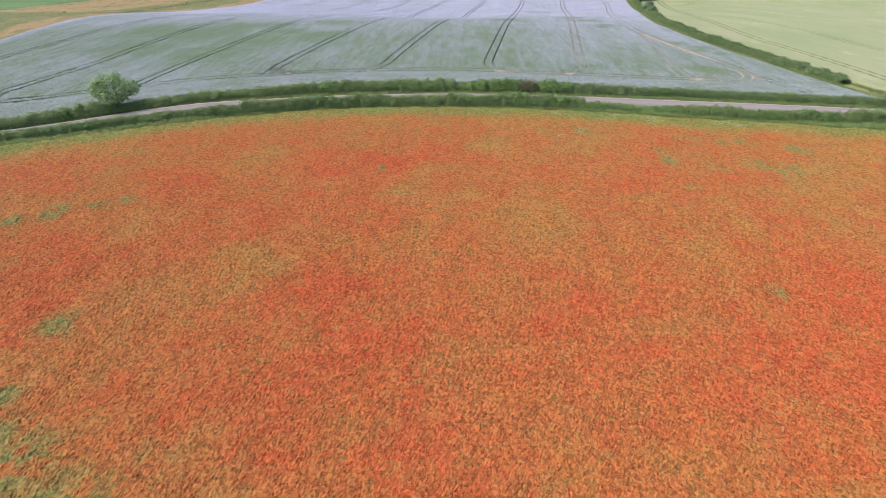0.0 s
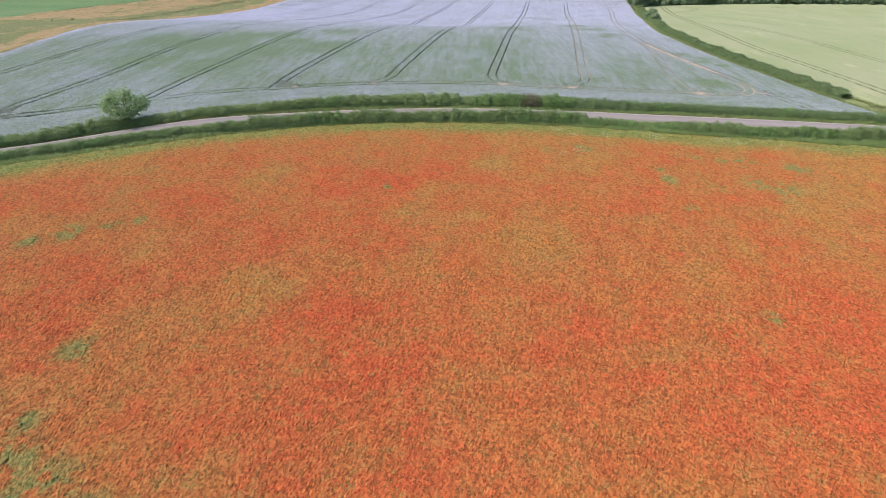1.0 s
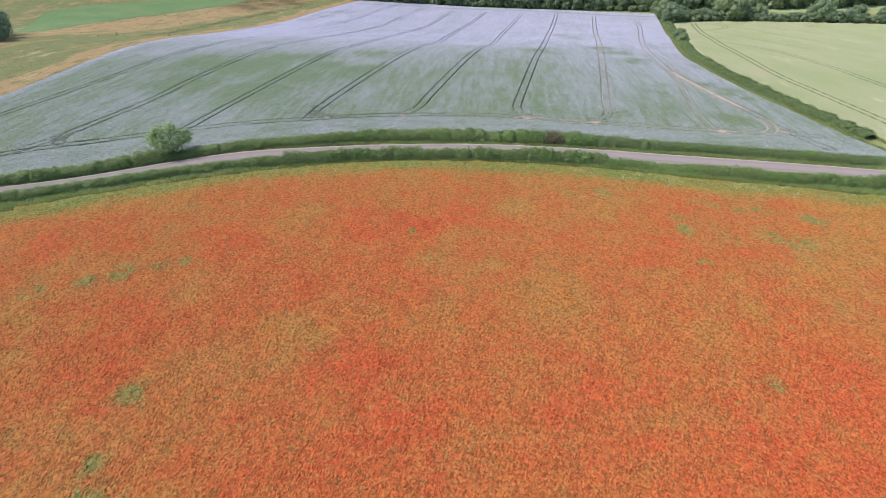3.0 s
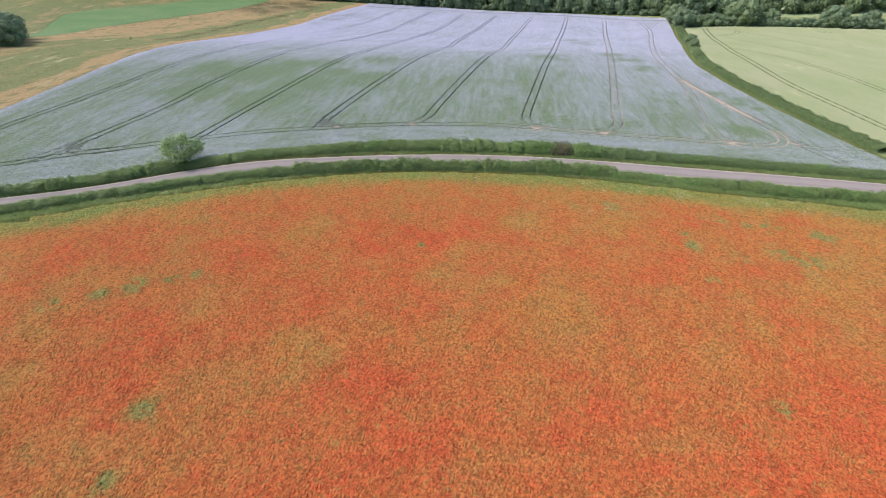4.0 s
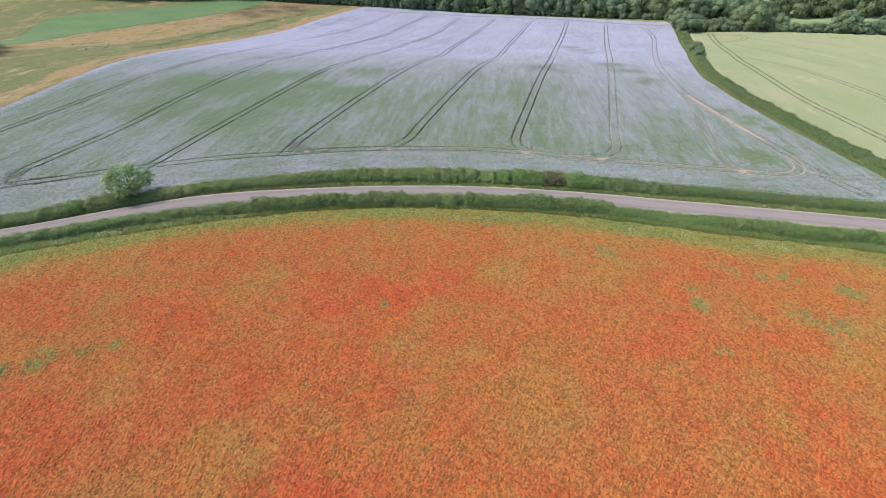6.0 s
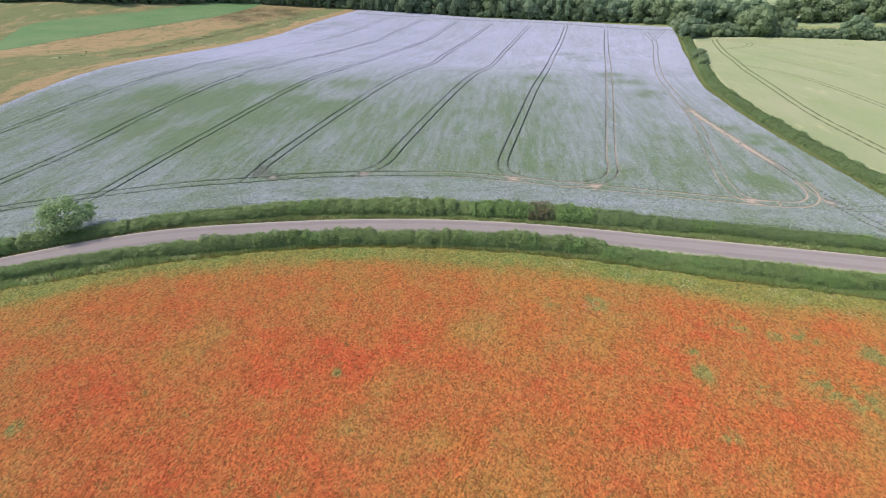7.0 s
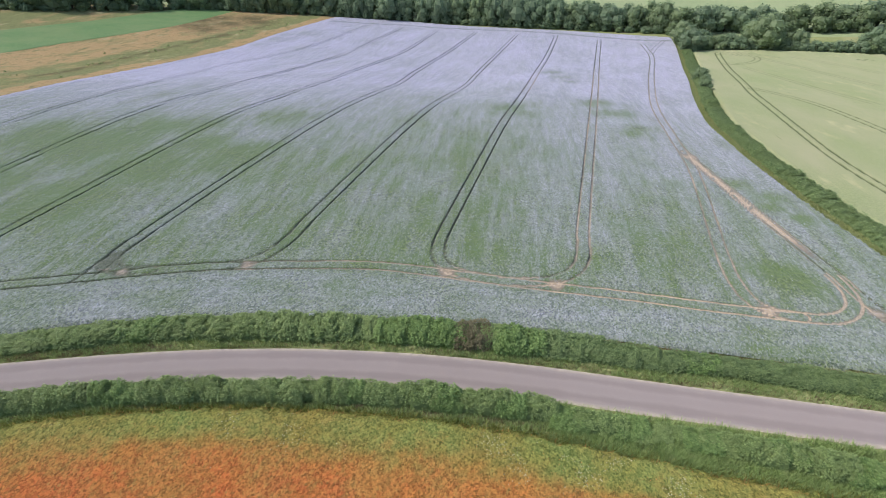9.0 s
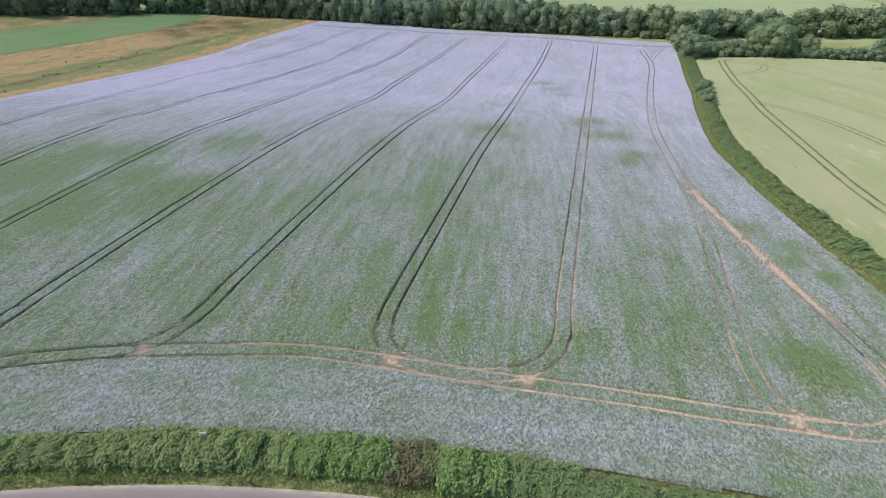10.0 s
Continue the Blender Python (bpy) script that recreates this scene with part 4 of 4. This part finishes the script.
# ---------------------------------------------------------------- hedges
def shrub_mesh(name, seed, long, deep, high, mat, leaf, count):
    """A length of hedge: a dense rounded body under a shell of leaves. It stands on z = 0."""
    r = np.random.default_rng(seed)

    def skin(x, th, k):
        g = k * (0.62 + 0.55 * fbm(x + 40, th * 1.1 + 7, 1.3, seed) + 0.42 * vnoise(x + 20, th * 1.4 + 3, 0.55, seed + 1)) * (1 - 0.25 * np.abs(2 * x / long) ** 6)
        c, s = np.cos(th), np.sin(th)
        return np.stack([x, 0.56 * deep * np.sign(c) * np.abs(c) ** 0.75 * (0.6 + 0.4 * g), high * s ** 0.95 * g], -1)

    x, th = r.uniform(-0.5, 0.5, count) * long, np.arccos(r.uniform(-1, 1, count))
    q = skin(x, th, r.uniform(0.88, 1.1, count))
    out = np.stack([0 * x, np.cos(th), np.sin(th) + 0.9], 1) + r.normal(0, 0.35, (count, 3))
    v, f = cards(q, r.uniform(0.6, 1.3, count) * leaf, 0.9, seed, 1.15, out)
    bx, bt = np.meshgrid(np.linspace(-0.47, 0.47, 13) * long, np.linspace(0.0, math.pi, 9), indexing="ij")
    body = skin(bx.ravel(), np.clip(bt.ravel(), 1e-3, math.pi - 1e-3), 0.8)
    q = grid_faces(13, 9) + len(v)
    return mesh_of(name, np.concatenate([v, body]), np.concatenate([f, q[:, [0, 1, 2]], q[:, [0, 2, 3]]]), mat)


SHRUBS = {
    "dark": [shrub_mesh("shrub", 300 + k, 4.6, 3.0, 2.0, M_HEDGE, 0.23, 1230) for k in range(5)],
    "light": [shrub_mesh("shrub", 320 + k, 4.6, 3.0, 2.0, M_HEDGE_LIGHT, 0.24, 1350) for k in range(3)],
    "far": [shrub_mesh("shrub", 360 + k, 4.6, 3.0, 2.0, M_HEDGE_FAR, 0.36, 620) for k in range(3)],
    "fresh": [shrub_mesh("shrub", 380 + k, 4.6, 3.0, 2.0, M_HEDGE_FAR, 0.21, 1300) for k in range(3)],
    "brown": [shrub_mesh("shrub", 340, 4.4, 3.0, 2.1, M_HEDGE_BROWN, 0.2, 1300)],
}


def hedge(name, label, points, step, scale, pick, seed, gaps=()):
    """A hedge: shrub after shrub along a line in plan. scale(x): length, depth, height factors."""
    r = random.Random(seed)
    p = np.array(points, float)
    run = np.concatenate([[0], np.cumsum(np.hypot(*np.diff(p, axis=0).T))])
    base = new(name)
    base.location = (p[0, 0], p[0, 1], float(terrain(p[0, 0], p[0, 1])))
    s = 0.0
    while s < run[-1]:
        x, y = float(np.interp(s, run, p[:, 0])), float(np.interp(s, run, p[:, 1]))
        x2, y2 = float(np.interp(s + 0.5, run, p[:, 0])), float(np.interp(s + 0.5, run, p[:, 1]))
        a, b, c = scale(x, y)
        if not any(abs(x - g) < w for g, w in gaps):
            tone = pick(x, y, r) if abs(x) < 78 and y < 104 else "far"
            ob = part("shrub", r.choice(SHRUBS[tone]), base, {"brown": "purplish brown-leaved shrub", "light": "fresh light green shrub"}.get(tone, ""))
            ob.location = Vector((x + r.uniform(-0.2, 0.2), y + r.uniform(-0.25, 0.25), float(terrain(x, y)) - 0.05)) - base.location
            ob.rotation_euler = (0, 0, math.atan2(y2 - y, x2 - x) + r.choice((0, math.pi)) + r.uniform(-0.12, 0.12))
            k = r.uniform(0.88, 1.15)
            ob.scale = (a * r.uniform(0.9, 1.1), b * r.uniform(0.88, 1.12), c * k)
        s += step * a * r.uniform(0.85, 1.1)
    return tagged(base, label, "hedge")


hx = np.arange(-104, 106, 2.0)


def r_wave(x):
    return float(vnoise(x, 3.0, 6.0, 401))


north_mid = [(x, float(lane_north(x)) + 3.15 - 1.0 * float(ss(-20, -50, x))) for x in hx]


def north_tone(x, y, r):
    if 15.9 < x < 17.6:
        return "brown"
    if 5 < x < 15 or 19 < x < 23:
        return "light"
    if x > 23:
        return "light" if r.random() < 0.15 else "fresh"
    return "light" if r.random() < 0.22 else "dark"


hedge("hedge", "thick mixed green hedge on the far side of the lane", north_mid, 2.3,
      lambda x, y: (0.95, 0.86 + 0.34 * float(ss(-30, 0, x)) - 0.3 * float(ss(20, 40, x)), 0.66 + 0.06 * float(ss(-30, 0, x)) - 0.2 * float(ss(24, 45, x)) + 0.22 * float(ss(2.2, 0.8, abs(x + 58.6))) - 0.18 * float(ss(4.0, 2.0, abs(x + 53))) - 0.17 * float(ss(-52, -48, x) * ss(-30, -34, x)) - 0.14 * r_wave(x * 1.7 + 30) + 0.07 - 0.36 * float(ss(2.0, 0.9, abs(x - 4.0)))), north_tone, 12)
hedge("hedge", "low green hedge between lane and poppy field", [(x, float(lane_north(x)) - 6.6 - 0.2 * float(ss(-20, -50, x))) for x in hx if -130 < x < 25], 2.1,
      lambda x, y: (0.8, 0.7, 0.68 + 0.22 * r_wave(x) - 0.3 * float(ss(-25, -42, x))), lambda x, y, r: "light" if r.random() < 0.12 else "dark", 13, [(-1.6, 0.9)])
hedge("hedge", "low straggling hedge and bramble beside the lane", [(x, float(lane_north(x)) - 7.2 - 1.0 * float(ss(38, 52, x))) for x in hx if 25 < x < 130], 2.6,
      lambda x, y: (0.8, 0.8, 0.3 + 0.5 * r_wave(x) + 0.12 * float(ss(40, 50, x))), lambda x, y, r: "light" if r.random() < 0.4 else "dark", 14)
hedge("hedge", "green field hedge between flax and barley", [(float(east_hedge(y)) + 2.7, y) for y in np.arange(112, 318, 2.0)], 2.8,
      lambda x, y: (0.9, 0.9 + 0.45 * r_wave(y), 0.46 + 0.46 * r_wave(y * 1.3 + 9)), lambda x, y, r: "far", 15)

# ---------------------------------------------------------------- trees
def limb(v, f, a, b, r0, r1, sides=7):
    a, b = np.array(a, float), np.array(b, float)
    d = (b - a) / np.linalg.norm(b - a)
    s = np.cross(d, [0.3, 0.8, 0.5])
    s /= np.linalg.norm(s)
    t = np.cross(d, s)
    at = len(v)
    for c, r in ((a, r0), (b, r1)):
        for k in range(sides):
            w = 2 * math.pi * k / sides
            v.append(c + r * (math.cos(w) * s + math.sin(w) * t))
    f += [[at + k, at + (k + 1) % sides, at + sides + (k + 1) % sides, at + sides + k] for k in range(sides)]


def tree_meshes(seed, high, wide, mat, leaf, lumps, per, low=0.1, open_crown=0.0, lump=(0.14, 0.28), shell=0.55, core=0.5):
    """Tapered trunk with limbs, and a crown of leafy lumps carried at the limbs' ends. It stands on z = 0."""
    r = np.random.default_rng(seed)
    v, f = [], []
    fork = high * r.uniform(0.2, 0.3)
    r0 = high * 0.024
    limb(v, f, (0, 0, -0.2), (0.02 * high, 0, fork), r0 * 1.25, r0 * 0.85, 9)
    limb(v, f, (0.02 * high, 0, fork), (0.0, 0.03 * high, high * 0.7), r0 * 0.8, r0 * 0.25)
    cz, ch = high * (low + 1) / 2, high * (1 - low) / 2
    places, ups, bv, bf = [], [], [], []
    for k in range(lumps):
        d = np.array([math.cos(k * 2.4), math.sin(k * 2.4), 1 - 2 * (k + 0.5) / lumps]) + r.normal(0, 0.25, 3)
        side = math.sqrt(max(0.05, 1 - min(1, d[2] ** 2))) / math.hypot(d[0], d[1])
        size = wide * r.uniform(*lump)
        c = np.array([d[0] * side * (wide * 0.5 - size * 0.75), d[1] * side * (wide * 0.5 - size * 0.75), cz + np.clip(d[2], -1, 1) * (ch - size * 0.7)]) * np.array([1, 1, 1])
        c[:2] *= r.uniform(0.75, 1.2)
        c[2] = max(c[2], size * 0.5)
        if k % 3 == 0:
            limb(v, f, (0.01 * high, 0.01 * high, fork * r.uniform(0.7, 1.6)), c, r0 * 0.4, r0 * 0.1, 5)
        n = int(per * (size / (wide * 0.23)) ** 2)
        e = r.normal(size=(n, 3))
        e /= np.linalg.norm(e, axis=1)[:, None]
        bump = 0.75 + 0.5 * vnoise(e[:, 0] * 3 + k, e[:, 2] * 3 + e[:, 1] * 2, 1.0, seed)
        places.append(c + e * np.array([1, 1, 0.85]) * (size * bump * r.uniform(shell, 1.12, n))[:, None])
        ups.append(e * 0.65 + [0, 0, 0.3])
        if r.random() > open_crown:
            th = np.linspace(0, 2 * np.pi, 7)[:-1]
            at = len(bv) * 18
            rows = [np.stack([c[0] + math.sqrt(1 - q * q) * size * core * np.cos(th), c[1] + math.sqrt(1 - q * q) * size * core * np.sin(th), c[2] + q * size * core * 0.9 + 0 * th], 1) for q in (-0.7, 0.1, 0.8)]
            bv.append(np.concatenate(rows))
            for row in range(2):
                for j in range(6):
                    a, b = at + row * 6 + j, at + row * 6 + (j + 1) % 6
                    bf += [[a, b, b + 6], [a, b + 6, a + 6]]
            bf += [[at + 12, at + 13, at + 14], [at + 12, at + 14, at + 15], [at + 12, at + 15, at + 16], [at + 12, at + 16, at + 17]]
    places, ups = np.concatenate(places), np.concatenate(ups)
    lv, lf = cards(places, r.uniform(0.6, 1.3, len(places)) * leaf, 1.0, seed, 1.2, ups)
    if bv:
        lf = np.concatenate([lf, np.array(bf) + len(lv)])
        lv = np.concatenate([lv, *bv])
    return mesh_of("trunk", np.array(v), np.array(f), M_BARK, True), mesh_of("crown", lv, lf, mat)


def branches_of(seed, high, wide, count):
    """Boughs that fork from the top of the trunk into the crown, a mesh for each."""
    r = np.random.default_rng(seed)
    out = []
    for k in range(count):
        a, v, f = k * 2.4 + r.uniform(-0.3, 0.3), [], []
        root = np.array([0.015 * high, 0.005 * high, high * r.uniform(0.2, 0.32)])
        mid = root + np.array([math.cos(a) * wide * 0.16, math.sin(a) * wide * 0.16, high * 0.2])
        tip = mid + np.array([math.cos(a + 0.3) * wide * 0.17, math.sin(a + 0.3) * wide * 0.17, high * r.uniform(0.12, 0.3)])
        limb(v, f, root, mid, high * 0.012, high * 0.008, 6)
        limb(v, f, mid, tip, high * 0.008, high * 0.002, 6)
        out.append(mesh_of("branch", np.array(v), np.array(f), M_BARK, True))
    return out


def plant(name, meshes, x, y, scale, turn, label, category, group="", sink=0.0):
    base = new(name)
    base.location = (x, y, float(terrain(x, y)) - sink)
    base.rotation_euler = (0, 0, turn)
    base.scale = scale
    part("trunk", meshes[0], base)
    part("crown", meshes[1], base)
    return tagged(base, label, category, group)


lone_tree = plant("tree", tree_meshes(404, 6.1, 7.3, M_TREE_PALE, 0.33, 25, 215, 0.18, 0.7, (0.11, 0.21)), -55.4, 89.2, (1, 1, 1), 0.6, "small round pale-green tree standing in the hedge by the lane", "tree")
lone_trunk = [ob for ob in lone_tree.children if ob.name.startswith("trunk")][0]
for me in branches_of(405, 6.1, 7.3, 7):
    part("branch", me, lone_trunk)
WOOD = [tree_meshes(410 + k, 13.0, w, M_TREE_LIGHT if k in (1, 4) else M_TREE, 0.88, 17, 100, 0.0, 0.0, (0.15, 0.25), 0.86, 0.8) for k, w in enumerate((15, 13, 17, 14, 12.5, 18))]
BACK = [tree_meshes(420 + k, 13.0, w, M_TREE_LIGHT if k == 1 else M_TREE, 1.15, 13, 50, 0.1, 0.0, (0.17, 0.27), 0.86, 0.8) for k, w in enumerate((15, 13, 17, 14))]
BUSHY = [tree_meshes(430 + k, 5.0, 6.4, M_TREE_LIGHT if k == 3 else M_TREE, 0.52, 12, 78, -0.1, 0.0, (0.17, 0.29), 0.84, 0.78) for k in range(4)]
BIG = [tree_meshes(440 + k, 10.0, 12.4, M_TREE_LIGHT if k == 2 else M_TREE, 0.56, 22, 150, -0.05, 0.0, (0.14, 0.25), 0.86, 0.82) for k in range(3)]
r = random.Random(5)
for row in range(3):
    x = -280.0 + row * 4.0
    while x < 330:
        y = float(wood_front(x)) + row * 8.5 + r.uniform(-2.5, 2.5) + 20 * float(ss(116, 132, x))
        tall = r.uniform(0.8, 1.15) * (1.3 if x < 50 else 1.08) * (1 - 0.1 * float(ss(112, 126, x)))
        if row < 2 or x < 62:
            plant("tree", r.choice(BACK if row else WOOD), x, y, (r.uniform(0.85, 1.15), r.uniform(0.85, 1.15), tall), r.uniform(0, 6.28),
                  "dark green broadleaved tree in the wood's edge", "tree", "trees of the wood", 0.2)
        x += r.uniform(8.0, 13.0)
x = -280.0
while x < 118:
    plant("bush", r.choice(BUSHY), x, float(wood_front(x)) - r.uniform(3.0, 5.0), (1, 1, r.uniform(0.6, 1.2)), r.uniform(0, 6.28), "dark green bush at the foot of the wood", "bush", "bushes at the wood's foot", 0.1)
    x += r.uniform(4, 8)
for x, y, k, s in ((88.8, 248, 3, 0.95), (87.2, 240, 3, 0.7), (84.6, 231, 3, 0.7), (107, 318, 0, 1.95), (109, 336, 2, 2.0), (116, 331, 0, 1.5), (139, 319, 2, 3.0), (152, 317, 2, 1.7), (177, 304, 1, 2.1), (193, 300, 0, 1.6), (205, 296, 1, 1.5), (131, 322, 2, 1.2)):
    big = s > 1.4
    s = s * 0.5 if big else s
    plant("bush", BIG[k] if big else BUSHY[k], x, y, (s, s, s), k * 1.7 + x, "large dark green bush rising out of a field hedge", "bush", "bushes in the field hedges", 0.1)
x = 112.0
while x < 300:
    s = 0.75 + 0.75 * float(vnoise(x, 0.0, 14.0, 402)) + r.uniform(-0.08, 0.1)
    plant("bush", r.choice(BUSHY), x, float(barley_north(x)) + r.uniform(3.0, 5.0), (s * 1.1, s, s * 0.95), r.uniform(0, 6.28), "dark green bush in the overgrown hedge beyond the barley", "bush", "bushes of the overgrown hedge", 0.2)
    x += 3.6 * s
for x, y, k, s in ((-164, 180, 0, 1.7), (-171, 188, 1, 2.0), (-176, 179, 2, 1.8), (-178, 198, 3, 2.0), (-184, 190, 0, 2.2), (-188, 208, 1, 1.9), (-170, 170, 2, 1.8)):
    plant("bush", BIG[k % 3], x, y, (s * 0.5, s * 0.5, s * 0.5), x, "dark green thicket bush at the grassland's edge", "bush", "", 0.1)
small = tree_meshes(450, 1.2, 1.5, M_HEDGE, 0.28, 7, 15, -0.1)
for k in range(190):
    y = r.uniform(190, 385)
    a, b = float(rough_west(y)), float(flax_west(y))
    x = b - r.choice((r.uniform(9, 15), r.uniform(18, 30), r.uniform(6, b - a)))
    s = 0.12 + 0.55 * r.random() ** 2
    if k > 90:                                       # thicker along the bank
        y = r.uniform(225, 366)
        x = float(np.interp(y, [228, 261, 292, 323, 340, 364], [-133, -134, -132, -126, -120.5, -113])) + r.gauss(0, 2.6)
    plant("bush", small, x, y, (s, s, s), r.uniform(0, 6), "small dark scrub bush in dry grass", "bush", "scrub bushes in the grassland", -0.1)

# ---------------------------------------------------------------- a scrap of plastic caught on the hedge
bm = bmesh.new()
bmesh.ops.create_grid(bm, x_segments=9, y_segments=5, size=0.32)
for q in bm.verts:
    q.co.z = 0.16 * math.sin(q.co.x * 8.2 + q.co.y * 5) * math.cos(q.co.y * 6.1) + 0.1 * math.sin(q.co.y * 9 + q.co.x * 3)
    q.co.y *= 0.45
me = bpy.data.meshes.new("plastic_sheet")
bm.to_mesh(me)
bm.free()
m, nt, b = material("white_plastic", 0.5, 0.4)
finish(nt, b, blend(nt, noise_of(nt, place_of(nt), 0.2), (0.6, 0.58, 0.53), (0.8, 0.79, 0.76)))
me.materials.append(m)
sheet = tagged(new("plastic_sheet", me), "torn white plastic sheet caught on top of the hedge", "plastic sheet")
sheet.matrix_world = pose(-3.0, 102.6, float(terrain(-3.0, 102.6)) + 1.85, 35, 10, 25)
mod = sheet.modifiers.new("thickness", "SOLIDIFY")
mod.thickness = 0.01
